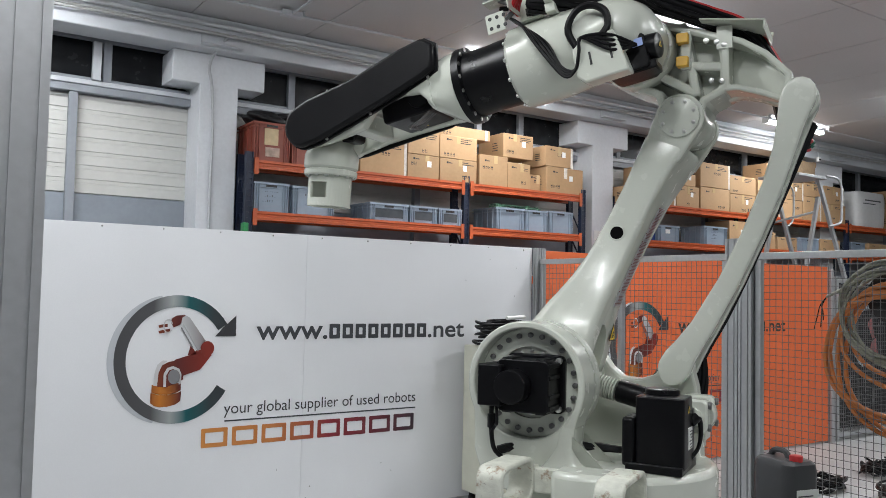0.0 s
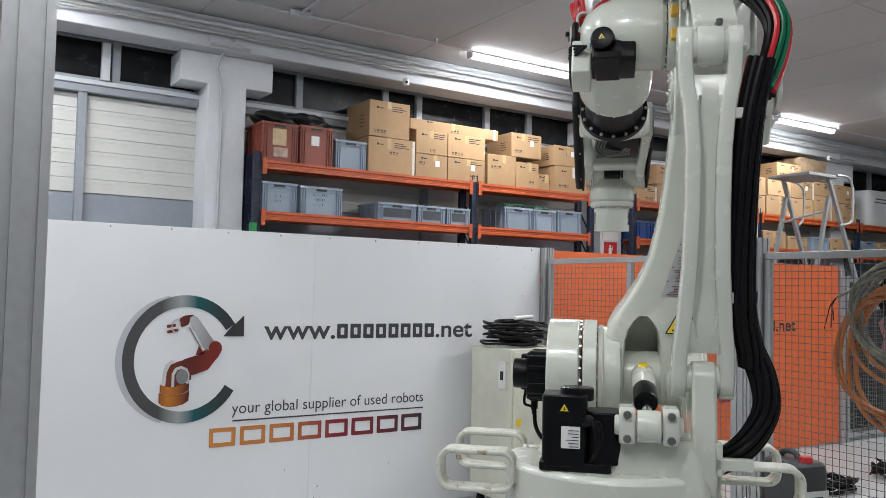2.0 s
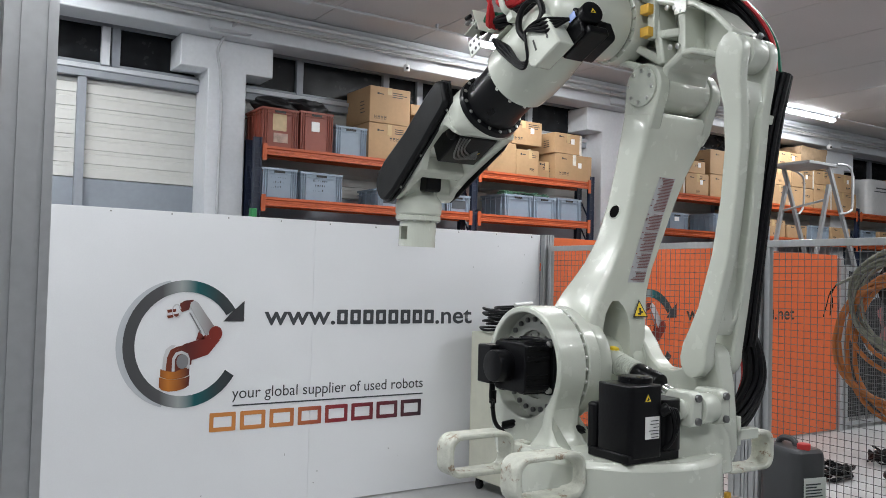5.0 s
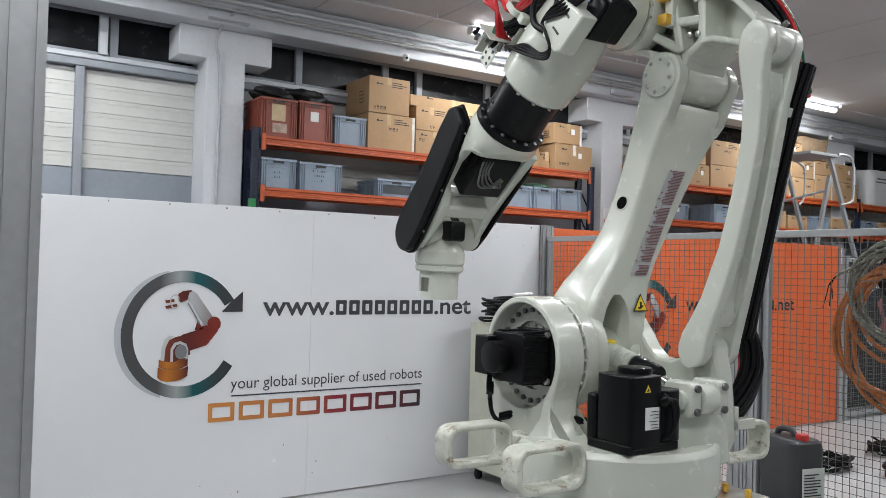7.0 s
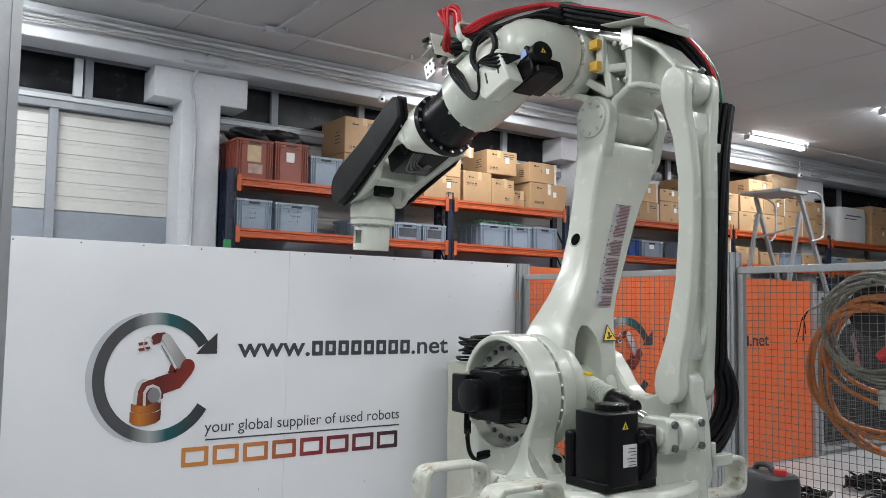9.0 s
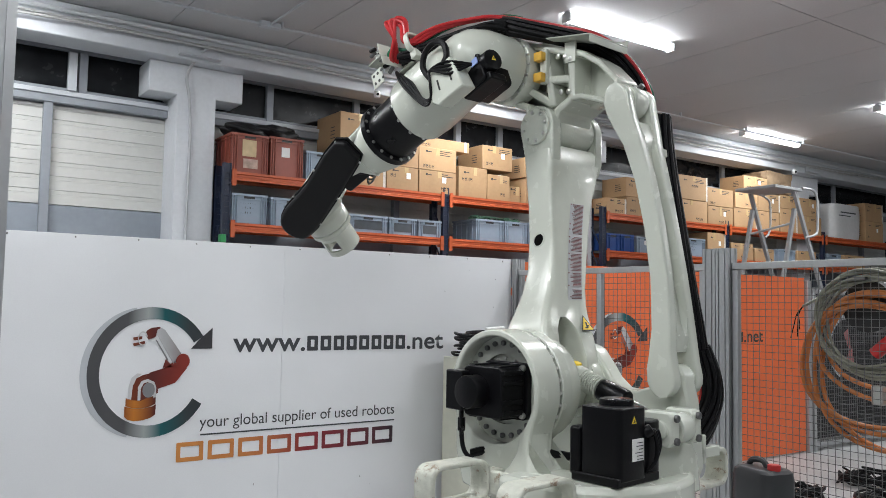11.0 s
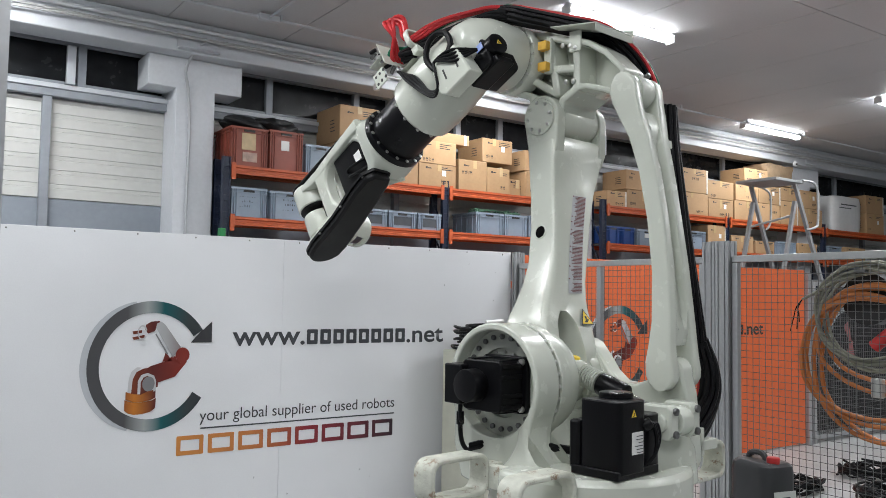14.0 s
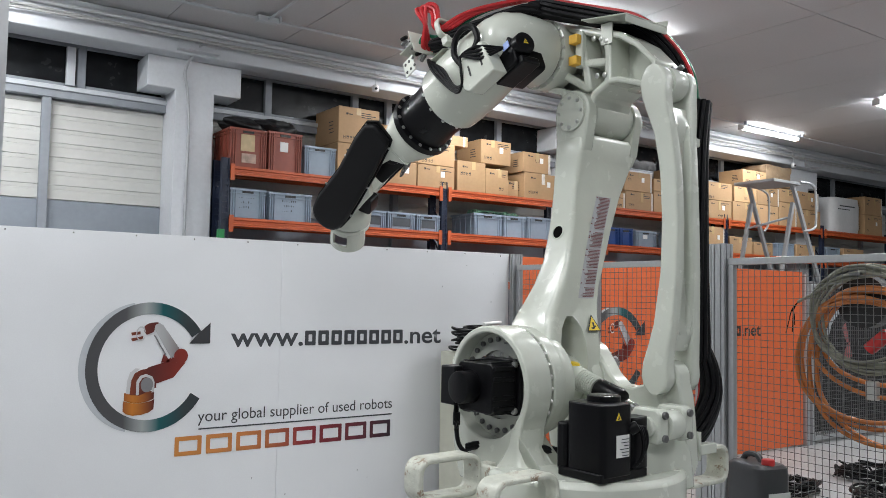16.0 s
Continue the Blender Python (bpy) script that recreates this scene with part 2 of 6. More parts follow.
CRATE_RED = material("red_brown_crate", (0.27, 0.065, 0.04), 0.45, grain=0.06, stain=0.15, stain_scale=5, random_tint=0.08)
CRATE_BLUE = material("blue_crate", (0.02, 0.06, 0.22), 0.4, grain=0.08, stain=0.1)
INSIDE_SHADE = material("crate_inside_shade", (0.08, 0.09, 0.1), 0.2, grain=0.2, scale=10)
SACK = material("black_sack", (0.008, 0.008, 0.009), 0.5, bump=0.6, bump_scale=14)
CAN_GREY = material("grey_canister", (0.05, 0.051, 0.056), 0.42, grain=0.05, stain=0.08)
RED_CAP = material("red_cap", (0.55, 0.03, 0.03), 0.4, grain=0.05)
WHITE_TUB = material("white_tub", (0.6, 0.6, 0.6), 0.5, grain=0.05, stain=0.1)
CABINET = material("cabinet_paint", (0.66, 0.66, 0.55), 0.4, grain=0.03, stain=0.1, stain_scale=4)
GREEN_PLASTIC = material("green_plastic", (0.02, 0.25, 0.07), 0.4, grain=0.08)
SIGN_RED = material("sign_red", (0.5, 0.02, 0.02), 0.4, grain=0.05)
LADDER_ALU = material("ladder_aluminium", (0.42, 0.43, 0.44), 0.5, 0.6, grain=0.06)
TUBE_GLOW = glow("fluorescent_glow", (0.93, 0.97, 1.0), 24.0)
LAMP_BODY = material("lamp_body", (0.75, 0.75, 0.75), 0.4, grain=0.03)
GREY_PRINT = material("grey_print", (0.045, 0.048, 0.055), 0.45, grain=0.05)


def gradient(name, stops, axis, lo, hi, rough=0.4):
    """Printed colour that runs along one axis of the object."""
    mat = material(name, stops[0][1], rough)
    nt = mat.node_tree
    n, link = nt.nodes, nt.links
    coord = next(x for x in n if x.bl_idname == "ShaderNodeTexCoord")
    sep = n.new("ShaderNodeSeparateXYZ")
    link.new(coord.outputs["Object"], sep.inputs[0])
    r = n.new("ShaderNodeMapRange")
    r.inputs[1].default_value, r.inputs[2].default_value = lo, hi
    link.new(sep.outputs["XYZ".index(axis)], r.inputs[0])
    ramp = n.new("ShaderNodeValToRGB")
    el = ramp.color_ramp.elements
    while len(el) < len(stops):
        el.new(0.5)
    for e, (p, c) in zip(el, stops):
        e.position, e.color = p, (*c, 1)
    link.new(r.outputs[0], ramp.inputs[0])
    link.new(ramp.outputs[0], n["Principled BSDF"].inputs["Base Color"])
    return mat


def text_mesh(words, width, height, name, bold=0.0):
    """Built-in lettering as a flat mesh in x and z, scaled to a width and a capital height, its lower left at the origin."""
    cu = bpy.data.curves.new(name, "FONT")
    cu.body = words
    cu.size = 1.0
    cu.offset = bold
    ob = bpy.data.objects.new(name, cu)
    scene.collection.objects.link(ob)
    me = bpy.data.meshes.new_from_object(ob.evaluated_get(bpy.context.evaluated_depsgraph_get()))
    bpy.data.objects.remove(ob)
    bpy.data.curves.remove(cu)
    co = np.empty(len(me.vertices) * 3)
    me.vertices.foreach_get("co", co)
    co = co.reshape(-1, 3)
    x0, x1 = co[:, 0].min(), co[:, 0].max()
    sx, sz = width / (x1 - x0), height / 0.73
    out = np.stack([(co[:, 0] - x0) * sx, np.zeros(len(co)), co[:, 1] * sz], 1)
    me.vertices.foreach_set("co", out.ravel())
    me.update()
    return me


def lettering(name, words, x, y, z, width, height, mat, parent, label, bold=0.0):
    me = text_mesh(words, width, height, name, bold)
    me.materials.clear()
    me.materials.append(mat)
    ob = new(name, me)
    ob.location = (x, y, z)
    ob.parent = parent
    return tagged(ob, label)


# ---- structure ----
def structure(name, bm, mat, label, bevel=0.0, smooth=35):
    return solid(name, bm, mat, label, name.split("_")[0], "", "structure", bevel, smooth)


structure("floor", boxes(((-6, -6, -0.1), (15, 7.7, 0))), FLOOR, "pale grey painted concrete floor of the hall")
bm = B()
box(bm, (-6, -6, CEIL + 0.02), (15, 7.7, CEIL + 0.14))
x = -6.41
while x < 15:
    for y0, y1 in ((-6, -0.91), (-0.9, 3.59), (3.6, 7.7)):
        box(bm, (max(x, -6) + 0.004, y0, CEIL), (min(x + 1.05, 15) - 0.004, y1, CEIL + 0.02))
    x += 1.05
structure("ceiling", bm, CEILING, "grey board ceiling with narrow seams")
wall = structure("wall_north", boxes(((-6, WALL_Y, 0), (15, WALL_Y + 0.15, 3.24)), ((-6, WALL_Y, 3.74), (15, WALL_Y + 0.15, CEIL))), PLASTER, "white plastered rear wall of the hall with a high window band")
structure("wall_south", boxes(((-6, -6.15, 0), (15, -6, CEIL))), PLASTER, "white plastered wall of the hall")
structure("wall_west", boxes(((-6.15, -6, 0), (-6, 7.7, CEIL))), PLASTER, "white plastered wall of the hall")
structure("wall_east", boxes(((15, -6, 0), (15.15, 7.7, CEIL))), material("dark_wall", (0.12, 0.13, 0.14), 0.7, grain=0.1), "dark end wall of the hall")
beam = structure("beam", boxes(((-6, 6.98, 3.6), (15, 7.3, CEIL - 0.004))), BEAM_WHITE, "white painted beam along the rear wall", 0.01)

# pillars with a T-shaped head
for i, px in enumerate((-2.602, 2.137, 6.876, 11.615)):
    bm = B()
    prism(bm, [(px, 0), (px + 0.346, 0), (px + 0.346, 3.327), (px + 0.594, 3.327), (px + 0.594, 3.6), (px - 0.245, 3.6), (px - 0.245, 3.327), (px, 3.327)], 7.157, WALL_Y - 0.003)
    structure("pillar_%d" % (i + 1), bm, PLASTER, "white concrete pillar with a wide T-shaped head", 0.008)
    structure("bearing_%d" % (i + 1), boxes(((px - 0.06, 6.9, 3.62), (px + 0.3, 6.977, 3.63)), ((px - 0.06, 6.966, 3.63), (px + 0.3, 6.977, 3.78))), BEAM_WHITE, "small white bearing plate over a pillar", 0.004)

# wall bays: ribbed sectional cladding, steel rail, dark window band
BAYS = ((-2.256, 2.137, (-1.2, 0.0, 1.42)), (2.483, 6.876, (3.12, 4.08, 4.49, 5.39, 6.0)), (7.222, 11.615, (7.6, 8.9, 10.2)), (11.961, 15.0, (13.2,)))
for i, (x0, x1, bars) in enumerate(BAYS):
    win = thing("window_%d" % (i + 1), "high dark night window band in grey steel frames", "window", "", "structure")
    xs = [x0, *bars, x1]
    for a, b in zip(xs, xs[1:]):
        part("pane", boxes(((a + 0.03, 7.49, 3.3), (b - 0.03, 7.5, 3.66))), DARK_GLASS, win)
    for a in bars:
        part("mullion", boxes(((a - 0.035, 7.44, 3.26), (a + 0.035, 7.5, 3.62))), FRAME_GREY, win, bevel=0.004)
    part("window_frame", boxes(((x0, 7.42, 3.16), (x1, 7.5, 3.225)), ((x0, 7.45, 3.228), (x1, 7.5, 3.3))), FRAME_GREY, win, bevel=0.004)
    part("window_sill", boxes(((x0, 7.405, 3.225), (x1, 7.45, 3.265))), BEAM_WHITE, win, bevel=0.003)
    part("window_head", boxes(((x0, 7.44, 3.62), (x1, 7.5, 3.7))), FRAME_GREY, win)
    gate = thing("cladding_%d" % (i + 1), "white ribbed sectional cladding over a grey-blue lower band", "cladding", "", "structure")
    z = 2.31
    while z < 3.15:
        bm = B()
        box(bm, (x0, 7.5, z + 0.0008), (x1, 7.53, z + 0.084))
        box(bm, (x0, 7.502, z + 0.084), (x1, 7.53, z + 0.1192))
        part("slat", bm, DOOR_WHITE, gate, bevel=0.003)
        z += 0.12
    for z0 in (0.0, 0.58, 1.16, 1.74):
        part("lower_panel", boxes(((x0, 7.5, z0 + 0.003), (x1, 7.53, z0 + 0.564))), DOOR_GREY, gate, bevel=0.003)
    step = 1.2 if i == 0 else 2.1
    a = x0 + 0.05
    if i == 0:
        posts = (-1.1, 1.16)
    else:
        posts = (x0 + 2.1,)
    for a in posts:
        part("post", boxes(((a - 0.035, 7.43, 0), (a + 0.035, 7.498, 3.158))), FRAME_GREY, gate, bevel=0.004)
solid("window_post", boxes(((1.29, 7.38, 3.27), (1.36, 7.435, 3.6))), BEAM_WHITE, "white painted steel post before the dark window", "post", "", "structure", 0.004)


# ---- light ----
def lamp(x, y):
    ob = thing("ceiling_lamp", "lit white fluorescent batten lamp on the ceiling", "lamp", "ceiling lamps", at=pose(x, y, CEIL))
    part("housing", boxes(((0, -0.026, -0.03), (1.27, 0.026, -0.002))), LAMP_BODY, ob, bevel=0.006)
    bm = B()
    prism(bm, [(0.042 * math.cos(radians(a)), -0.055 + 0.034 * math.sin(radians(a))) for a in range(140, 401, 20)], 0.02, 1.25, "x")
    part("diffuser", bm, TUBE_GLOW, ob, "glowing white diffuser")
    for e in (0.0, 1.25):
        part("end_cap", boxes(((e, -0.044, -0.09), (e + 0.02, 0.044, -0.02))), LAMP_BODY, ob)
    data = bpy.data.lights.new("lamp", "AREA")
    data.shape, data.size, data.size_y = "RECTANGLE", 1.2, 0.08
    data.energy, data.color = LAMP_POWER, (0.96, 0.98, 0.995)
    li = new("lamp_light", data)
    li.matrix_world = pose(x + 0.635, y, CEIL - 0.1)
    return ob


for lx in LAMP_X:
    for ly in LAMP_Y:
        lamp(lx, ly)

# pipes and conduits under the ceiling
bm = B()
tube(bm, [(-6, 6.36, 3.83), (15, 6.36, 3.83)], 0.011, 8, 1)
pipe = solid("ceiling_pipe", bm, BEAM_WHITE, "thin white pipe run under the ceiling", "pipe")
for x in (-1.0, 0.2, 1.4, 2.75, 4.0, 5.3, 6.6, 7.9, 9.2, 10.5):
    part("hanger", boxes(((x - 0.008, 6.345, 3.82), (x + 0.008, 6.375, CEIL))), BEAM_WHITE, pipe)
bm = B()
tube(bm, [(2.64, 6.36, 3.832), (2.64, 2.5, 3.832)], 0.01, 8, 1)
part("branch", bm, BEAM_WHITE, pipe)
part("tee", boxes(((2.55, 6.33, 3.805), (2.73, 6.39, 3.855))), BEAM_WHITE, pipe, bevel=0.005)
bm = B()
tube(bm, [(-6, 6.945, 3.8), (15, 6.945, 3.8)], 0.018, 10, 1)
conduit = solid("conduit", bm, material("grey_conduit", (0.6, 0.61, 0.62), 0.6, grain=0.06), "fat grey conduit along the beam", "conduit")
random.seed(4)
PALE_CABLE = material("pale_cable", (0.42, 0.42, 0.41), 0.5, grain=0.08)
for k in range(2):
    bm = B()
    pts = []
    x = -6.0
    while x < 15:
        pts.append((x, 6.935 - 0.02 * k, 3.735 - 0.03 * k + random.uniform(-0.014, 0.014)))
        x += 0.9
    tube(bm, pts, 0.011, 6, 3)
    solid("wall_cable", bm, PALE_CABLE, "pale cable sagging along the white beam", "cable", "cables along the beam")
bm = B()
tube(bm, [(2.25, 7.14, 1.2), (2.25, 7.14, 2.4), (2.255, 7.14, 2.95), (2.235, 7.135, 3.3), (2.2, 7.11, 3.48), (2.24, 7.02, 3.62), (2.32, 6.93, 3.74)], 0.014, 8)
solid("wall_conduit", bm, material("pillar_conduit", (0.45, 0.46, 0.48), 0.45, grain=0.06), "grey flexible conduit bent up a white pillar", "conduit")
for cx in (4.02, 11.2):
    ob = thing("security_camera", "small white security camera hung below the beam", "camera", "security cameras", at=pose(cx, 6.93, 3.6))
    bm = B()
    cyl(bm, (0, 0, 0.02), (0, 0, 0.22), 0.004, seg=6)
    part("aerial", bm, BEAM_WHITE, ob)
    bm = B()
    rod(bm, (0, 0, -0.05), (0, 0, 0.02), 0.032, edge=0.012)
    part("body", bm, LAMP_BODY, ob)
    bm = B()
    cyl(bm, (-0.01, -0.026, -0.02), (-0.012, -0.036, -0.022), 0.013, seg=12)
    part("lens", bm, BLACK, ob, "black lens")


# ---- printed partition wall ----
def block_letter(bm, x, z, w, h, t, axis_y):
    """A plain rectangular frame, about a letter's size."""
    frame_prism(bm, rounded(w, h, 0.006, 2, x + w / 2, z + h / 2), rounded(w - 2 * t, h - 2 * t, 0.004, 2, x + w / 2, z + h / 2), axis_y - 0.0015, axis_y)


RING = gradient("ring_print", [(0.0, (0.06, 0.06, 0.065)), (0.3, (0.07, 0.07, 0.075)), (0.45, (0.33, 0.35, 0.35)), (0.58, (0.0, 0.085, 0.095)), (0.78, (0.03, 0.04, 0.045)), (1.0, (0.03, 0.03, 0.035))], "X", -0.36, 0.4)
MARK = gradient("wordmark_print", [(0.0, (0.55, 0.22, 0.05)), (0.3, (0.5, 0.18, 0.05)), (0.55, (0.24, 0.02, 0.03)), (0.8, (0.12, 0.02, 0.03)), (1.0, (0.03, 0.02, 0.03))], "X", 0.17, 1.74)
ARM_RED = gradient("arm_print", [(0.0, (0.22, 0.045, 0.012)), (0.5, (0.09, 0.012, 0.01)), (1.0, (0.2, 0.02, 0.012))], "X", -0.16, 0.2)
BASE_PRINT = gradient("drum_print", [(0.0, (0.16, 0.03, 0.01)), (0.4, (0.5, 0.17, 0.02)), (1.0, (0.09, 0.012, 0.01))], "X", -0.16, 0.04)
ARM_GREY = gradient("grey_arm_print", [(0.0, (0.55, 0.55, 0.56)), (0.5, (0.4, 0.4, 0.41)), (1.0, (0.2, 0.16, 0.16))], "X", -0.02, 0.2)
HUB_PRINT = material("hub_print", (0.2, 0.2, 0.21), 0.4, grain=0.05)
SHADE_PRINT = material("pale_print", (0.47, 0.49, 0.52), 0.4, grain=0.03)


def print_design(board, cx, y, tone):
    """The emblem, address line, slogan and wordmark; cx is the emblem's centre, y the board's face."""
    cz = 1.094
    root = board

    def flat(name, outlines, mat, label="", lift=0.0):
        bm = B()
        for pts in outlines:
            prism(bm, pts, -0.0015, 0.0)
        ob = part(name, bm, mat, root, label, smooth=0)
        ob.location = (cx, y - lift, cz)
        return ob

    def arc(r0, r1, a0, a1, n=40):
        return [(r1 * math.cos(radians(a0 + (a1 - a0) * k / n)), r1 * math.sin(radians(a0 + (a1 - a0) * k / n))) for k in range(n + 1)] + \
               [(r0 * math.cos(radians(a1 + (a0 - a1) * k / n)), r0 * math.sin(radians(a1 + (a0 - a1) * k / n))) for k in range(n + 1)]

    def ring_arc(r0, r1, a0, a1, n=48):
        return [[*(arc(r0, r1, a0 + (a1 - a0) * k / n, a0 + (a1 - a0) * (k + 1) / n, 1))] for k in range(n)]

    def oval(q):
        return [(p[0] * 0.94 + 0.014, p[1]) for p in q]

    def at(pts):
        """Outline in the emblem's own drawing units, its centre at (266, 301)."""
        return [((p[0] - 266) * 0.00164, (301 - p[1]) * 0.00178) for p in pts]

    def oval_at(cx0, cy0, rx, ry, n=24):
        return at([(cx0 + rx * math.cos(2 * math.pi * k / n), cy0 + ry * math.sin(2 * math.pi * k / n)) for k in range(n)])

    flat("emblem_shade", [[(p[0] - 0.036, p[1]) for p in oval(q)] for q in ring_arc(0.33, 0.392, 100, 255, 34)], SHADE_PRINT, lift=0.0005)
    flat("emblem_ring", [oval(q) for q in ring_arc(0.318, 0.39, 33, 328)], RING, "grey and teal printed ring arrow", 0.0015)
    flat("arrow_head", [[(0.247, 0.135), (0.38, 0.135), (0.379, 0.265), (0.325, 0.215), (0.318, 0.215)]], material("arrow_print", (0.035, 0.035, 0.04), 0.4), lift=0.0035)
    # little machine in the ring
    flat("emblem_base", [at([(184, 412), (184, 446), (196, 456), (218, 462), (248, 461), (275, 455), (293, 444), (295, 410), (280, 417), (245, 422), (210, 420)])], BASE_PRINT, lift=0.0015)
    flat("emblem_collar", [at([(187, 385), (187, 411), (212, 419), (245, 421), (275, 416), (293, 408), (293, 380), (240, 392)])], BASE_PRINT, lift=0.0015)
    flat("emblem_cheek", [at([(193, 388), (196, 345), (205, 318), (224, 304), (240, 306), (225, 320), (210, 345), (206, 390)])], ARM_GREY, lift=0.0018)
    flat("emblem_foot", [at([(206, 392), (210, 345), (222, 320), (245, 310), (300, 300), (300, 372), (240, 396)])], ARM_RED, lift=0.002)
    flat("emblem_shoulder", [at([(232, 330), (270, 302), (330, 286), (352, 268), (405, 290), (362, 340), (300, 358), (262, 342)]), at([(314, 288), (325, 254), (348, 286)])], ARM_RED, lift=0.004)
    flat("emblem_bracket", [at([(228, 394), (228, 350), (240, 330), (262, 324), (285, 334), (293, 352), (293, 384), (284, 388), (284, 354), (276, 340), (262, 334), (248, 338), (238, 354), (238, 394)])], ARM_GREY, lift=0.005)
    flat("emblem_hub", [oval_at(266, 361, 22, 25)], HUB_PRINT, lift=0.0058)
    flat("emblem_forearm", [at([(286, 172), (290, 158), (304, 152), (318, 160), (380, 240), (362, 262), (352, 276)])], ARM_GREY, lift=0.0055)
    flat("emblem_rod", [at([(284, 194), (288, 192), (334, 262), (330, 266)])], HUB_PRINT, lift=0.005)
    flat("emblem_elbow", [oval_at(387, 267, 26, 26)], ARM_RED, lift=0.007)
    flat("emblem_wrist", [at([(250, 162), (268, 152), (298, 149), (306, 158), (290, 168), (282, 184), (258, 192), (248, 178)]), at([(203, 184), (236, 180), (236, 190), (206, 194)]), at([(203, 204), (246, 196), (246, 206), (208, 213)])], ARM_RED, lift=0.0052)
    flat("emblem_wrist_ring", [at([(238 + r * math.cos(a) * 0.7, 188 + r * math.sin(a)) for r, a in ((20, a0), (25, a0), (25, a0 + 0.36), (20, a0 + 0.36))]) for a0 in [0.6 + 0.36 * k for k in range(15)]], ARM_GREY, lift=0.0064)
    # address line: plain blocks stand for the trade name
    lettering("address_start", "www.", cx + 0.515, y - 0.002, 1.205, 0.505, 0.132, tone, root, "dark grey printed lettering", 0.016)
    lettering("address_end", ".net", cx + 1.83, y - 0.002, 1.203, 0.325, 0.128, tone, root, "dark grey printed lettering", 0.016)
    bm = B()
    x = 0.0
    for k in range(8):
        block_letter(bm, x, 0.0, 0.08, 0.1, 0.026, 0.0)
        x += 0.1
    ob = part("trade_name_blocks", bm, tone, root, "dark grey plain printed blocks", smooth=0)
    ob.location = (cx + 1.035, y - 0.001, 1.203)
    lettering("slogan", "your global supplier of used robots", cx + 0.318, y - 0.002, 0.742, 1.417, 0.075, material("slogan_print", (0.05, 0.05, 0.055), 0.45, grain=0.05), root, "thin dark printed slogan")
    flat("rule", [[(0.325, -0.4005), (1.735, -0.4005), (1.735, -0.392), (0.325, -0.392)]], GREY_PRINT, lift=0.001)
    bm = B()
    w = 0.168
    for k in range(8):
        block_letter(bm, 0.18 + k * 0.1965, 0.0, w, 0.118, 0.026, 0.0)
    ob = part("wordmark_blocks", bm, MARK, root, "orange to dark red plain printed blocks", smooth=0)
    ob.location = (cx, y - 0.001, 0.541)


PANEL_Y = 5.087
white = thing("partition_wall", "white laminate partition boards with a printed company design", "partition")
for a, b in ((-0.55, 2.2697), (2.2703, 4.228)):
    part("board", boxes(((a, PANEL_Y, 0.012), (b, PANEL_Y + 0.028, 1.9))), WHITE_PANEL, white, "white laminate board", bevel=0.0015)
random.seed(11)
bm = B()
for k in range(11):
    x = 0.62 + k * 0.352
    cyl(bm, (x, PANEL_Y - 0.002, 1.884 + random.uniform(-0.012, 0.004)), (x, PANEL_Y + 0.002, 1.884), 0.0045, seg=8)
tagged(part("screw_heads", bm, DARK_STEEL, white), kind="stuff")
bm = B()
for k in range(14):
    x, z = random.uniform(0.8, 4.1), random.choice((random.uniform(0.05, 0.4), random.uniform(1.3, 1.8)))
    box(bm, (x, PANEL_Y - 0.0008, z), (x + random.choice((0.003, 0.006)), PANEL_Y + 0.001, z + random.uniform(0.004, 0.014)))
tagged(part("scuff", bm, DARK_STEEL, white), kind="stuff")
print_design(white, 1.417, PANEL_Y, GREY_PRINT)
orange = thing("orange_partition", "orange partition boards with a printed company design", "partition")
for a, b in ((4.29, 5.6), (5.604, 7.02), (7.024, 8.38)):
    part("board", boxes(((a, PANEL_Y, 0.02), (b, PANEL_Y + 0.02, 1.885))), ORANGE_PANEL, orange, "orange board", bevel=0.0015)
print_design(orange, 5.462, PANEL_Y, INK)

# far fence; a black sheet is added for the dark opening behind it
far = thing("far_fence", "aluminium fence with dark mesh before a dark opening", "fence")
part("backing", boxes(((8.55, PANEL_Y + 0.3, 0.05), (13.0, PANEL_Y + 0.32, 1.72))), material("opening_dark", (0.02, 0.02, 0.022), 0.5, grain=0.1), far, "black sheet that stands in for the dark opening")
part("post", boxes(((8.4, PANEL_Y - 0.03, 0), (8.46, PANEL_Y + 0.03, 1.86))), ALU, far, bevel=0.003)
part("post", boxes(((8.53, PANEL_Y - 0.02, 0), (8.57, PANEL_Y + 0.02, 1.76))), ALU, far, bevel=0.003)
part("rail", boxes(((8.57, PANEL_Y - 0.02, 1.72), (13, PANEL_Y + 0.02, 1.76))), ALU, far, bevel=0.003)
part("rail", boxes(((8.57, PANEL_Y - 0.02, 0.05), (13, PANEL_Y + 0.02, 0.09))), ALU, far, bevel=0.003)


def mesh_sheet(a0, a1, z0, z1, pitch, r, at, along):
    """Welded wire as thin square bars, on x = at (along y) or y = at (along x)."""
    bm = B()
    def bar(lo, hi, off):
        if along == "y":
            box(bm, (at - r + off, lo[0], lo[1]), (at + r + off, hi[0], hi[1]))
        else:
            box(bm, (lo[0], at - r + off, lo[1]), (hi[0], at + r + off, hi[1]))
    a = a0 + pitch / 2
    while a < a1:
        bar((a - r, z0), (a + r, z1), r)
        a += pitch
    z = z0 + pitch / 2
    while z < z1:
        bar((a0, z - r), (a1, z + r), -r)
        z += pitch
    return bm


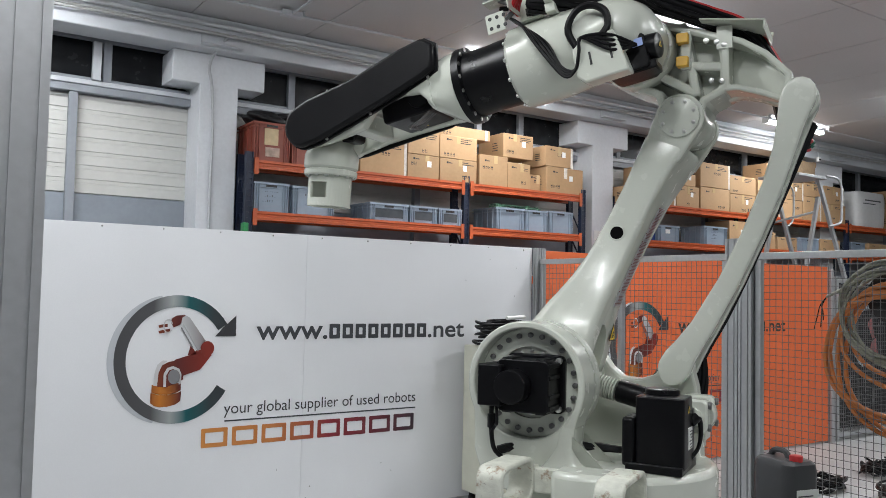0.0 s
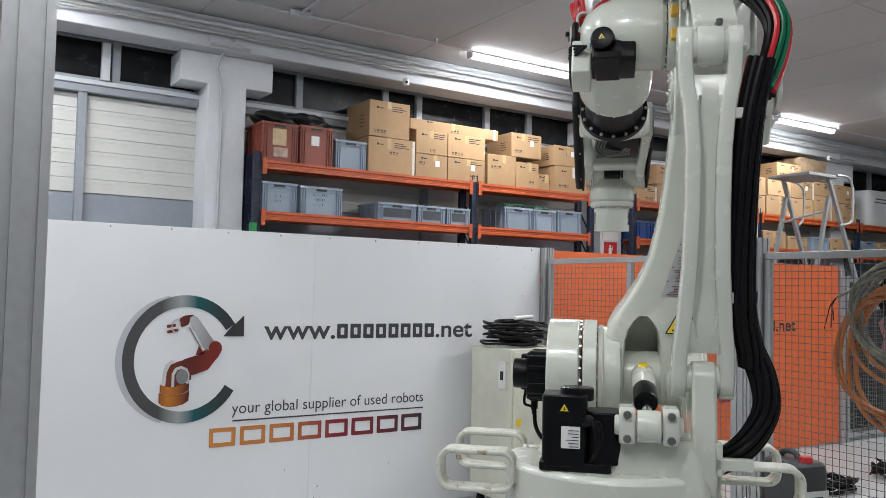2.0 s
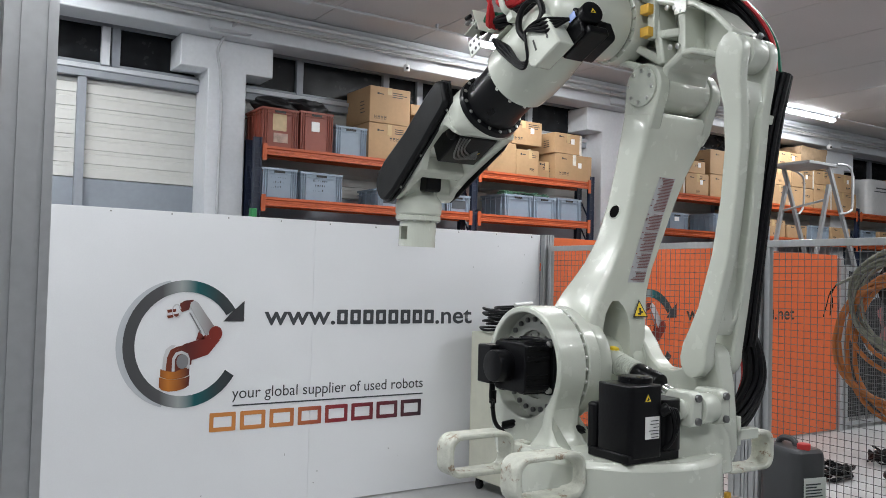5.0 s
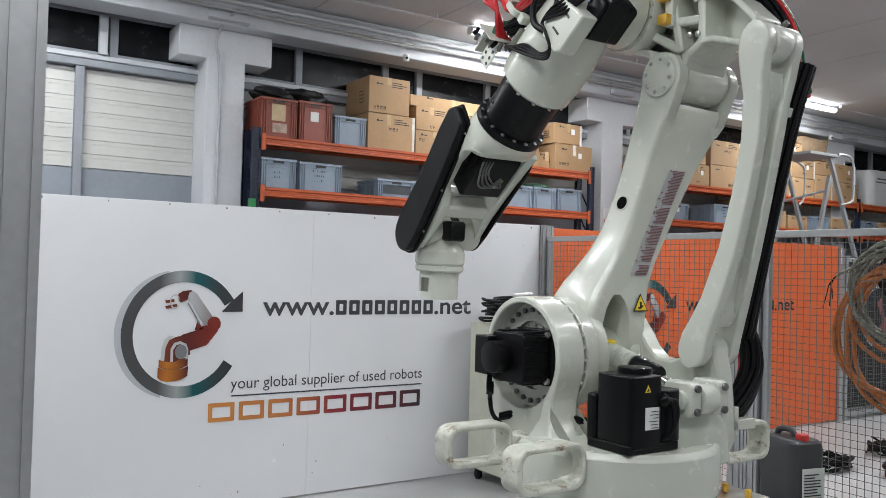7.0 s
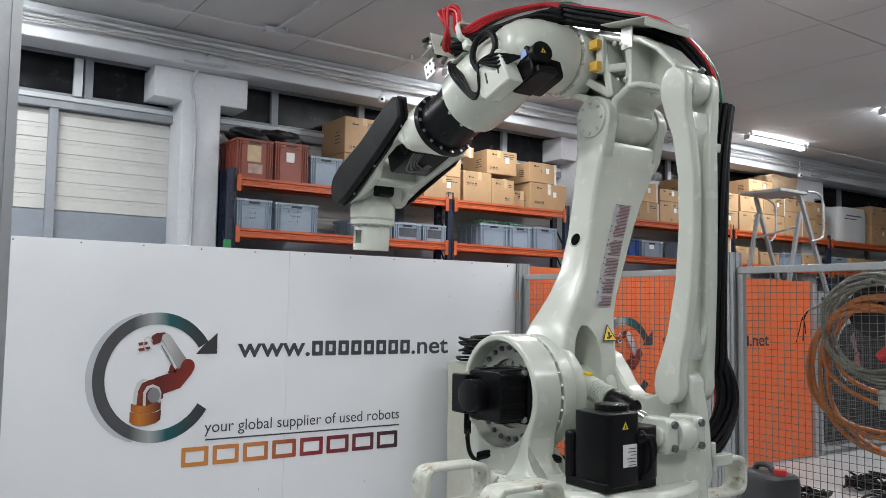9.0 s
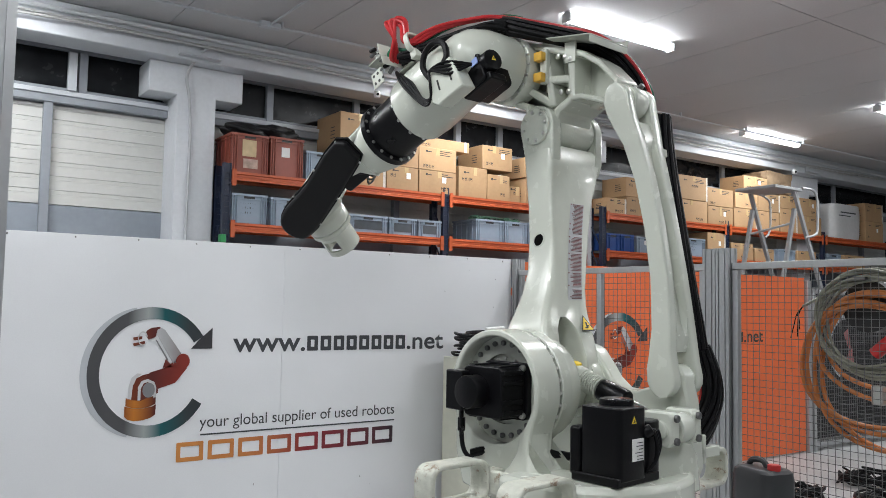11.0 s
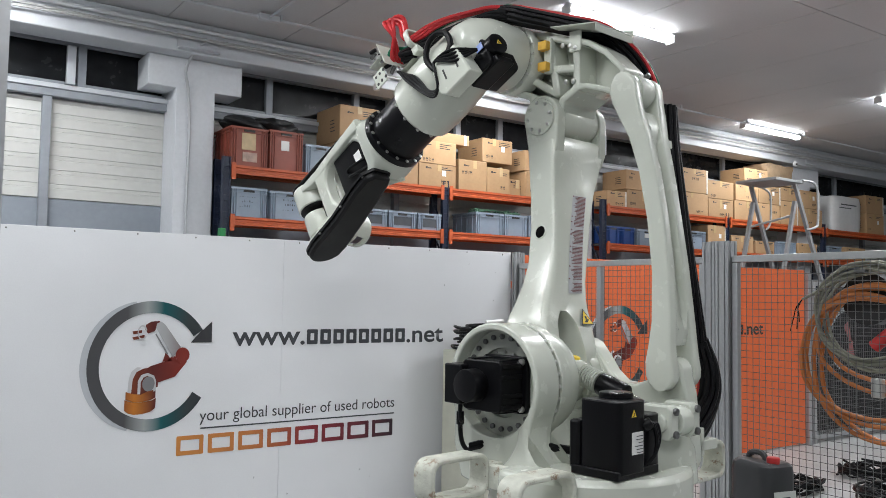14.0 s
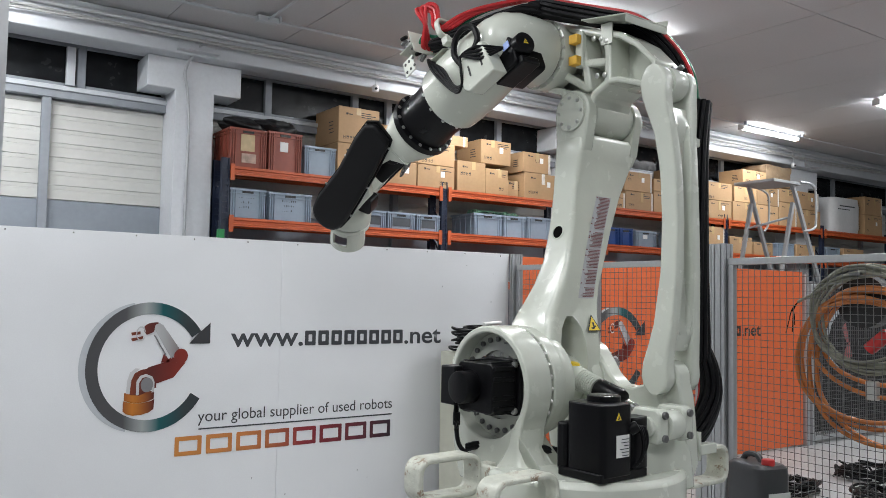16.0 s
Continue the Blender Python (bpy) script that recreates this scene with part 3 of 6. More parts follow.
tagged(part("mesh", mesh_sheet(8.57, 12.6, 0.09, 1.72, 0.045, 0.0022, PANEL_Y, "x"), WIRE, far, smooth=0), kind="stuff")
bm = B()
for k in range(20):
    a0, a1 = radians(80 + 170 * k / 20), radians(80 + 170 * (k + 1) / 20)
    prism(bm, [(r * math.cos(a), r * math.sin(a)) for r, a in ((0.33, a0), (0.39, a0), (0.39, a1), (0.33, a1))], -0.001, 0.0)
ob = part("printed_ring", bm, material("pale_ring_print", (0.45, 0.48, 0.5), 0.5, grain=0.05), far, "pale printed ring arc", smooth=0)
ob.location = (9.75, PANEL_Y + 0.297, 1.1)
bm = B()
prism(bm, [(-0.05, 0.16), (0.05, 0.22), (0.12, -0.02), (0.06, -0.03)], -0.001, 0.0)
prism(bm, [(0.05, -0.06), (0.14, -0.02), (0.18, -0.2), (-0.02, -0.24)], -0.001, 0.0)
ob = part("printed_machine", bm, material("pale_red_print", (0.4, 0.15, 0.15), 0.5), far, smooth=0)
ob.location = (9.75, PANEL_Y + 0.297, 1.1)


# ---- aluminium fence of the cell ----
def profile_post(name, parent, cx, cy, w, z0, z1, mat=None):
    """A slotted aluminium profile."""
    bm = B()
    h, g, d = w / 2, 0.005, 0.006
    pts = []
    for (ux, uy), (vx, vy) in (((1, 0), (0, 1)), ((0, 1), (-1, 0)), ((-1, 0), (0, -1)), ((0, -1), (1, 0))):
        for off in ((-0.5, 0.5) if w > 0.06 else (0.0,)):
            o = off * w / 2
            for a, dep in ((o - g, 0), (o - g, d), (o + g, d), (o + g, 0)):
                pts.append((cx + ux * (h - dep) + vx * a, cy + uy * (h - dep) + vy * a))
        pts.append((cx + ux * h + vx * h, cy + uy * h + vy * h))
    prism(bm, pts, z0, z1, "z")
    return part(name, bm, ALU, parent, "slotted aluminium profile", smooth=0)


FX = 4.27
fence = thing("mesh_fence", "aluminium safety fence with dark welded mesh", "fence")
profile_post("post", fence, FX - 0.02, 5.05, 0.045, 0, 1.9)
profile_post("post", fence, FX + 0.03, 5.05, 0.045, 0, 1.9)
profile_post("post", fence, FX, 3.195, 0.09, 0, 1.9)
profile_post("post", fence, FX, 3.1, 0.09, 0, 1.9)
for y0, y1, uprights in ((3.245, 5.02, (4.145,)), (0.7, 3.05, (1.6,))):
    for z0, z1 in ((1.77, 1.81), (0.12, 0.16)):
        part("rail", boxes(((FX - 0.018, y0, z0), (FX + 0.018, y1, z1))), ALU, fence, bevel=0.003)
    for yy in (y0 + 0.0205, *uprights, y1 - 0.0205):
        part("upright", boxes(((FX - 0.018, yy - 0.02, 0.162), (FX + 0.018, yy + 0.02, 1.768))), ALU, fence, bevel=0.003)
    tagged(part("mesh", mesh_sheet(y0 + 0.04, y1 - 0.04, 0.16, 1.77, 0.041, 0.0015, FX + 0.02, "y"), WIRE, fence, smooth=0), kind="stuff")

# foreground profile at the cell's entrance
gatepost = thing("gate_post", "tall slotted grey aluminium gate post close by", "post")
profile_post("post", gatepost, 0.16, 1.7, 0.09, 0, 2.6)
profile_post("jamb", gatepost, 0.052, 1.74, 0.09, 0, 2.6)
part("tape", boxes(((0.007, 1.689, 1.98), (0.032, 1.694, 2.06))), SIGN_YELLOW, gatepost, "scrap of yellow tape")


# ---- racks and what lies on them ----
def rack(xs, y0, y1, levels, top, name_label):
    ob = thing("pallet_rack", name_label, "rack", "racks along the wall")
    for x in xs:
        for y in (y0, y1 - 0.05):
            bm = B()
            for u, w in ((-0.035, 0.012), (0.023, 0.012)):
                box(bm, (x + u, y, 0), (x + u + w, y + 0.05, top))
            box(bm, (x - 0.023, y + 0.012, 0), (x + 0.023, y + 0.03, top))
            z = 1.6
            while z < top - 0.06:
                box(bm, (x - 0.023, y + 0.004, z), (x + 0.023, y + 0.012, z + 0.025))
                z += 0.05
            part("upright", bm, RACK_BLUE, ob, smooth=0)
        bm = B()
        z = 1.65
        while z < top - 0.3:
            tube(bm, [(x, y0 + 0.05, z), (x, y1 - 0.05, z + 0.25)], 0.01, 6, 1)
            z += 0.3
        part("brace", bm, RACK_BLUE, ob)
    for z in levels:
        for a, b in zip(xs, xs[1:]):
            for y in (y0 - 0.012, y1 - 0.045):
                bm = B()
                prism(bm, [(y, z - 0.078), (y + 0.04, z - 0.078), (y + 0.04, z), (y, z), (y, z - 0.022), (y + 0.012, z - 0.028), (y + 0.012, z - 0.05), (y, z - 0.056)], a + 0.04, b - 0.04, "x")
                part("beam", bm, RACK_ORANGE, ob, "orange painted beam", smooth=0)
            for x, s in ((a, 1), (b, -1)):
                x0, x1 = sorted((x + s * 0.036, x + s * 0.075))
                part("bracket", boxes(((x0, y0 - 0.02, z - 0.13), (x1, y0 - 0.013, z + 0.02))), RACK_ORANGE, ob)
            part("deck", boxes(((a + 0.04, y0 + 0.03, z - 0.03), (b - 0.04, y1 - 0.05, z - 0.003))), RACK_DARK, ob, "dark wooden deck board")
    return ob


RY0, RY1 = 6.95, 7.49
LEVELS = (1.72, 2.215, 2.67)
rack((2.54, 4.89, 6.54), RY0, RY1 - 0.28, LEVELS, 2.74, "pallet rack with orange beams, full of boxes and crates")
rack((7.22, 9.61, 12.0, 14.4), RY0, RY1 - 0.28, LEVELS, 2.74, "pallet rack with orange beams, full of cartons")
RYF = 6.955


def carton(x0, x1, z0, z1, y0=RYF, depth=0.42, yaw=0.0, tape=TAPE, marks=True, label="closed brown cardboard carton on the rack"):
    w, h = x1 - x0, z1 - z0 - 0.003
    ob = thing("carton", label, "carton", "cartons on the racks", at=pose((x0 + x1) / 2, y0 + depth / 2, z0, 0, 0, yaw))
    bm = B()
    box(bm, (-w / 2, -depth / 2, 0), (w / 2, depth / 2, h))
    part("body", bm, CARDBOARD, ob, bevel=0.006)
    tx = random.uniform(-0.05, 0.05)
    part("tape", boxes(((tx - 0.024, -depth / 2 - 0.0015, h - random.uniform(0.06, 0.13)), (tx + 0.024, -depth / 2 + 0.001, h)), ((tx - 0.024, -depth / 2, h - 0.001), (tx + 0.024, depth / 2, h + 0.0015))), tape, ob, "shiny packing tape")
    part("flap_gap", boxes(((-w / 2 + 0.004, -0.002, h - 0.001), (w / 2 - 0.004, 0.002, h + 0.001))), INK, ob)
    if marks:
        bm = B()
        f = -depth / 2
        low, side, count = random.choice((0.12, 0.2, 0.55)), random.choice((-0.38, -0.05, 0.1)), random.choice((2, 3, 4))
        for k in range(count):
            mx = side * w + k * 0.036
            box(bm, (mx, f - 0.0012, h * low), (mx + 0.003, f + 0.001, h * low + 0.03))
            box(bm, (mx + 0.02, f - 0.0012, h * low), (mx + 0.023, f + 0.001, h * low + 0.03))
            box(bm, (mx + 0.0035, f - 0.0012, h * low + 0.012), (mx + 0.0195, f + 0.001, h * low + random.uniform(0.016, 0.026)))
            box(bm, (mx, f - 0.0012, h * low - 0.005), (mx + 0.023, f + 0.001, h * low - 0.002))
        for k in range(random.choice((0, 2, 3))):
            box(bm, (w * 0.05, f - 0.0012, h * 0.86 - 0.02 * k), (w * random.uniform(0.2, 0.42), f + 0.001, h * 0.86 - 0.02 * k + 0.008))
        box(bm, (-w * 0.32, f - 0.0012, h * 0.78), (-w * 0.32 + 0.022, f + 0.001, h * 0.78 + 0.02))
        box(bm, (-w * 0.32 + 0.027, f - 0.0012, h * 0.79), (-w * 0.32 + 0.07, f + 0.001, h * 0.79 + 0.009))
        for k in range(4):
            box(bm, (-w / 2 - 0.0012, -depth * 0.3 + 0.005 * k, h * (0.3 + 0.1 * k)), (-w / 2 + 0.001, -depth * 0.3 + 0.1, h * (0.3 + 0.1 * k) + 0.008))
        tagged(part("printed_mark", bm, INK, ob, "small dark printed marks", smooth=0), kind="stuff")
        if random.random() < 0.3:
            part("seam_tape", boxes(((w * 0.44, f - 0.0017, 0.0), (w * 0.44 + 0.03, f + 0.001, h))), TAPE_WHITE, ob, "torn clear tape strip")
        if random.random() < 0.4:
            part("paper_label", boxes(((w * 0.12, f - 0.0016, h * 0.5), (w * 0.12 + 0.05, f + 0.001, h * 0.5 + 0.06))), LABEL, ob, "white paper label")
    return ob


def crate(x0, x1, z0, h, mat, label, y0=RYF, depth=0.44, front=None, note=0, group="crates on the racks"):
    w = x1 - x0 - 0.006
    ob = thing("crate", label, "crate", group, at=pose((x0 + x1) / 2, y0 + depth / 2, z0))
    bm = B()
    o = [(-w / 2 + 0.012, -depth / 2 + 0.012), (w / 2 - 0.012, -depth / 2 + 0.012), (w / 2 - 0.012, depth / 2 - 0.012), (-w / 2 + 0.012, depth / 2 - 0.012)]
    i = [(p[0] * 0.97, p[1] * 0.97) for p in o]
    frame_prism(bm, o, i, 0.004, h - 0.01, "z")
    box(bm, (i[0][0], i[0][1], 0.004), (i[2][0], i[2][1], 0.012))
    part("body", bm, mat, ob, smooth=0)
    bm = B()
    o = [(-w / 2, -depth / 2), (w / 2, -depth / 2), (w / 2, depth / 2), (-w / 2, depth / 2)]
    i = [(p[0] * 0.93, p[1] * 0.95) for p in o]
    frame_prism(bm, o, i, h - 0.02, h, "z")
    frame_prism(bm, o, [(p[0] * 0.95, p[1] * 0.96) for p in o], h - 0.05, h - 0.043, "z")
    part("rim", bm, mat, ob, smooth=0)
    for sx in (-1, 1):
        bm = B()
        for k in range(3):
            xx = sx * (w / 2 - 0.012 - 0.022 * k)
            box(bm, (xx - 0.004, -depth / 2, 0.0), (xx + 0.004, -depth / 2 + 0.014, h - 0.02))
        for k in range(5):
            zz = h * (0.15 + 0.16 * k)
            box(bm, (sx * (w / 2 - 0.056) - 0.003, -depth / 2 + 0.004, zz), (sx * (w / 2 - 0.056) + 0.003 + 0.044 * 0, -depth / 2 + 0.012, zz + 0.012))
        part("corner_rib", bm, mat, ob, smooth=0)
    for k in range(4):
        yy = -depth / 2 + depth * (0.15 + 0.22 * k)
        part("side_rib", boxes(((-w / 2 + 0.002, yy, 0.01), (-w / 2 + 0.014, yy + 0.008, h - 0.02))), mat, ob, smooth=0)
    # the grip isn't cut through: a black slab gives its shade
    part("grip", boxes(((-0.05, -depth / 2 + 0.003, h - 0.042), (0.05, -depth / 2 + 0.014, h - 0.022))), INK, ob, "black slab for the shade in the hand grip")
    # an opaque dark sheet paints the shaded inside of an open-front bin
    if front is not None:
        part("front_window", boxes(((-w / 2 + 0.06, -depth / 2 + 0.008, 0.03), (w / 2 - 0.05, -depth / 2 + 0.0115, h - 0.055))), front, ob, "dark sheet for the shaded inside of an open front")
    if note == 1:
        bm = B()
        for k in range(3):
            ww = (0.16, 0.11, 0.13)[k]
            for j in range(int(ww / 0.022)):
                bx = -0.08 + 0.022 * j + 0.02 * (k == 1)
                box(bm, (bx, -depth / 2 + 0.0095, h * (0.68 - 0.17 * k)), (bx + random.uniform(0.003, 0.012), -depth / 2 + 0.012, h * (0.68 - 0.17 * k) + random.choice((0.003, 0.004, 0.016))))
        tagged(part("handwriting", bm, GREY_PRINT, ob, "scrawled marker writing", smooth=0), kind="stuff")
    if note == 2:
        part("label", boxes(((-0.07, -depth / 2 + 0.0075, h * 0.42), (0.06, -depth / 2 + 0.012, h * 0.85))), material("yellowed_label", (0.55, 0.42, 0.25), 0.6, grain=0.15, scale=20), ob, "yellowed paper label")
        part("label", boxes(((-0.06, -depth / 2 + 0.0075, h * 0.12), (0.075, -depth / 2 + 0.012, h * 0.36))), material("torn_label", (0.45, 0.32, 0.26), 0.6, grain=0.35, scale=25), ob, "torn paper label")
    if note == 3:
        part("label", boxes(((-0.05, -depth / 2 + 0.0075, h * 0.5), (0.03, -depth / 2 + 0.012, h * 0.75))), LABEL, ob, "white paper label")
    return ob


random.seed(21)
Z1, Z2, Z3 = 2.67, 2.215, 1.72
crate(2.563, 2.922, Z1, 0.35, CRATE_RED, "red-brown plastic crate with yellowed labels on the rack", note=2)
crate(2.925, 3.268, Z1, 0.36, CRATE_RED, "red-brown plastic crate with a white label on the rack", note=3)
crate(3.283, 3.622, Z1, 0.27, CRATE_GREY, "grey plastic crate on the rack")
for sx, sy, s in ((2.78, 7.2, 0.14), (3.1, 7.25, 0.17)):
    bm = B()
    bmesh.ops.create_icosphere(bm, subdivisions=4, radius=s)
    for v in bm.verts:
        n = noise.noise(v.co * 9) * 0.35 + noise.noise(v.co * 25) * 0.12
        v.co = Vector((v.co.x * 1.5, v.co.y, v.co.z * 0.55)) * (1 + n)
        v.co += Vector((sx, sy, 3.03 + s * 0.38))
    solid("black_sack", bm, SACK, "crumpled black plastic sack on a red-brown crate", "sack", "sacks on crates", smooth=60)
carton(3.634, 4.155, Z1, 3.015)
carton(3.636, 4.087, 3.016, 3.372, depth=0.5, label="large brown carton stacked on another carton")
carton(4.165, 4.54, Z1, 2.905)
carton(4.165, 4.54, 2.906, 3.145)
carton(4.55, 5.015, Z1, 2.905)
carton(4.544, 5.015, 2.906, 3.147)
carton(4.12, 5.216, 3.148, 3.262, y0=7.0, depth=0.3, label="long flat brown carton lying across other cartons")
carton(5.051, 5.427, Z1, 2.997)
carton(5.43, 5.745, Z1, 2.95)
carton(5.361, 5.778, 2.998, 3.262, depth=0.45)
carton(5.79, 5.96, Z1, 2.86, y0=7.03, depth=0.3)
carton(5.98, 6.53, Z1, 2.963, tape=TAPE_WHITE, label="brown carton sealed with torn white tape")
carton(5.962, 6.36, 2.964, 3.195)
crate(2.58, 2.925, Z2, 0.265, CRATE_GREY, "grey plastic crate with handwriting on the rack", note=1)
crate(2.947, 3.38, Z2, 0.258, CRATE_GREY, "grey plastic crate with faint handwriting on the rack", note=1)
for a, b in ((3.75, 4.195), (4.2, 4.54), (4.545, 4.845)):
    crate(a, b, Z2, 0.17, CRATE_GREY, "low grey open-front bin with small parts", front=INSIDE_SHADE)
    for k in range(3):
        bm = B()
        rod(bm, (a + 0.1 + 0.07 * k, RYF + 0.1, Z2 + 0.013), (a + 0.1 + 0.07 * k, RYF + 0.1, Z2 + 0.06 + 0.02 * (k % 2)), 0.02, seg=12)
        solid("spool", bm, (LABEL, YELLOW, DARK_STEEL)[k], "small spool lying in a grey bin", "spool", "parts in bins")
crate(5.28, 5.677, Z2, 0.235, CRATE_GREY, "full grey plastic crate on the rack")
crate(5.68, 6.012, Z2, 0.235, CRATE_GREY, "full grey plastic crate on the rack")
crate(6.026, 6.391, Z2, 0.245, CRATE_GREY, "grey plastic crate on the rack")
random.seed(31)
for cx in (5.48, 5.85):
    bm = B()
    for k in range(16):
        p = [(cx + random.uniform(-0.14, 0.14), RYF + random.uniform(0.06, 0.3), Z2 + 0.235 + random.uniform(-0.02, 0.05)) for _ in range(5)]
        tube(bm, p, 0.007, 6, 5)
    tagged(solid("green_wires", bm, material("pale_green_wire", (0.16, 0.34, 0.22), 0.45, grain=0.2), "tangle of green wires heaped on a crate", "wires", "wires on crates"), kind="stuff")
for k in range(5):
    bm = B()
    x = 2.62 + 0.19 * k
    prism(bm, [(6.97, Z3), (7.2, Z3), (7.2, Z3 + 0.3), (7.06, Z3 + 0.3), (6.97, Z3 + 0.22)], x, x + 0.17, "x")
    solid("storage_bin", bm, CRATE_BLUE, "blue plastic storage bin below the rack's beam", "bin", "blue bins", bevel=0.006)
solid("green_box", boxes(((2.47, 6.88, 1.95), (2.52, 6.948, 2.1))), GREEN_PLASTIC, "small green plastic box hung on the rack's post", "box", bevel=0.005)

# second rack
random.seed(41)
carton(7.27, 7.6, Z1, 2.86, label="open-topped brown carton on the rack")
for a, b, c, d in ((7.62, 8.12, 2.67, 2.9), (7.6, 8.1, 2.901, 3.145), (8.14, 8.57, 2.67, 2.94), (8.14, 8.5, 2.941, 3.1), (8.6, 9.19, 2.67, 2.962), (8.594, 9.194, 2.963, 3.285),
                   (9.2, 9.74, 2.67, 2.92), (9.19, 9.75, 2.921, 3.17), (9.77, 10.3, 2.67, 2.94), (10.31, 10.84, 2.67, 2.94), (9.8, 10.32, 2.941, 3.18), (10.33, 10.86, 2.941, 3.2),
                   (10.0, 10.55, 3.201, 3.415), (10.87, 11.3, 2.67, 3.02), (10.87, 11.3, 3.021, 3.22), (11.32, 11.95, 2.67, 2.95), (11.36, 11.9, 2.951, 3.22), (13.25, 13.8, 2.67, 3.0), (13.25, 13.8, 3.001, 3.3)):
    carton(a, b, c, d, depth=0.4)
bm = B()
bmesh.ops.create_cube(bm, size=1.0)
bmesh.ops.subdivide_edges(bm, edges=bm.edges[:], cuts=10, use_grid_fill=True)
for v in bm.verts:
    v.co = Vector((v.co.x * 0.62, v.co.y * 0.4, v.co.z * 0.3)) * (1 + 0.12 * noise.noise(v.co * 5))
    v.co += Vector((10.86, 7.16, 3.385))
solid("wrapped_parcel", bm, material("brown_paper", (0.3, 0.21, 0.13), 0.6, grain=0.15, bump=0.5, bump_scale=20), "crumpled brown paper parcel on top of cartons", "parcel", smooth=60)
bm = B()
loft(bm, [[(12.74 + 0.42 * s * px, 7.18 + 0.22 * s * py, z) for px, py in rounded(2, 2, 0.4, 4)] for z, s in ((2.67, 0.95), (2.75, 1.0), (3.1, 1.02), (3.22, 0.97))])
tub = solid("white_tub", bm, WHITE_TUB, "white plastic tub on the rack", "tub")
part("printed_mark", boxes(((12.5, 6.955, 3.08), (12.95, 6.957, 3.1)), ((12.45, 6.955, 3.03), (12.8, 6.957, 3.045))), GREY_PRINT, tub)
for a, b in ((7.27, 7.51), (7.515, 7.76)):
    crate(a, b, Z2, 0.21, CRATE_BLUE, "blue plastic crate on the rack", depth=0.4)
crate(7.8, 8.2, Z2, 0.2, CRATE_GREY, "grey plastic crate on the rack", depth=0.4, note=3)
crate(8.67, 9.15, Z2, 0.24, CRATE_GREY, "grey plastic crate with handwriting on the rack", depth=0.4, note=1)
carton(9.19, 9.57, Z2, 2.56, depth=0.4)
carton(9.7, 10.2, Z2, 2.45, depth=0.4)
carton(10.25, 10.7, Z2, 2.4, depth=0.4)
crate(10.8, 11.25, Z2, 0.2, CRATE_GREY, "grey plastic crate on the rack", depth=0.4)
carton(11.3, 11.8, Z2, 2.42, depth=0.4)
crate(12.1, 12.5, Z2, 0.2, CRATE_GREY, "grey plastic crate on the rack", depth=0.4)
carton(12.6, 13.2, Z2, 2.42, depth=0.4)

# extinguisher sign on the second pillar
sign = thing("extinguisher_sign", "red and white fire extinguisher sign on a pillar", "sign")
part("plate", boxes(((6.93, 7.14, 1.93), (7.13, 7.148, 2.16))), SIGN_RED, sign)
bm = B()
prism(bm, rounded(0.05, 0.13, 0.02, 3, 7.02, 2.03), 7.137, 7.139)
box(bm, (7.005, 7.137, 2.1), (7.035, 7.139, 2.12))
box(bm, (7.05, 7.137, 2.06), (7.06, 7.139, 2.11))
part("symbol", bm, LABEL, sign, smooth=0)
part("paper", boxes(((6.9, 7.143, 2.18), (7.15, 7.148, 2.3))), LABEL, sign, "white paper notice")

# platform ladder behind the partition
ladder = thing("platform_ladder", "aluminium platform ladder with a bent handrail", "ladder", at=pose(0.12, 0, 0))
part("platform", boxes(((8.3, 5.45, 2.93), (8.86, 5.98, 2.965))), LADDER_ALU, ladder, bevel=0.006)


def ladder_leg(name, p, q, r=0.028):
    """A square aluminium leg from its head p through q down to the floor."""
    p, q = Vector(p), Vector(q)
    foot = p + (q - p) * (p.z / (p.z - q.z))
    bm = B()
    tube(bm, [p, foot], r, 4, 1)
    part(name, bm, LADDER_ALU, ladder)


ladder_leg("leg", (8.56, 5.95, 2.93), (8.92, 5.95, 2.118))
ladder_leg("leg", (8.53, 5.9, 2.72), (8.355, 5.9, 2.091))
ladder_leg("leg", (8.756, 5.5, 2.72), (8.543, 5.5, 1.985))
ladder_leg("leg", (8.757, 5.5, 2.93), (9.237, 5.5, 1.931))
for k in range(7):
    z = 0.28 + 0.3 * k
    x = 8.757 + (2.93 - z) * 0.483
    part("tread", boxes(((x - 0.09, 5.52, z), (x + 0.02, 5.93, z + 0.03))), LADDER_ALU, ladder)
bm = B()
tube(bm, [(8.84, 5.45, 2.965), (8.95, 5.45, 2.972), (9.07, 5.45, 2.96), (9.14, 5.45, 2.9), (9.158, 5.45, 2.8), (9.155, 5.45, 2.51), (9.1, 5.45, 2.43), (8.93, 5.47, 2.39)], 0.015, 8)
part("handrail", bm, LADDER_ALU, ladder)
bm = B()
tube(bm, [(8.7, 5.98, 2.95), (8.86, 5.95, 2.91), (8.96, 5.95, 2.83), (8.955, 5.95, 2.52), (8.86, 5.95, 2.41)], 0.013, 8)
part("handrail", bm, LADDER_ALU, ladder)
bm = B()
tube(bm, [(8.44, 5.89, 2.42), (8.71, 5.5, 2.55)], 0.014, 8, 1)
part("cross_bar", bm, LADDER_ALU, ladder)

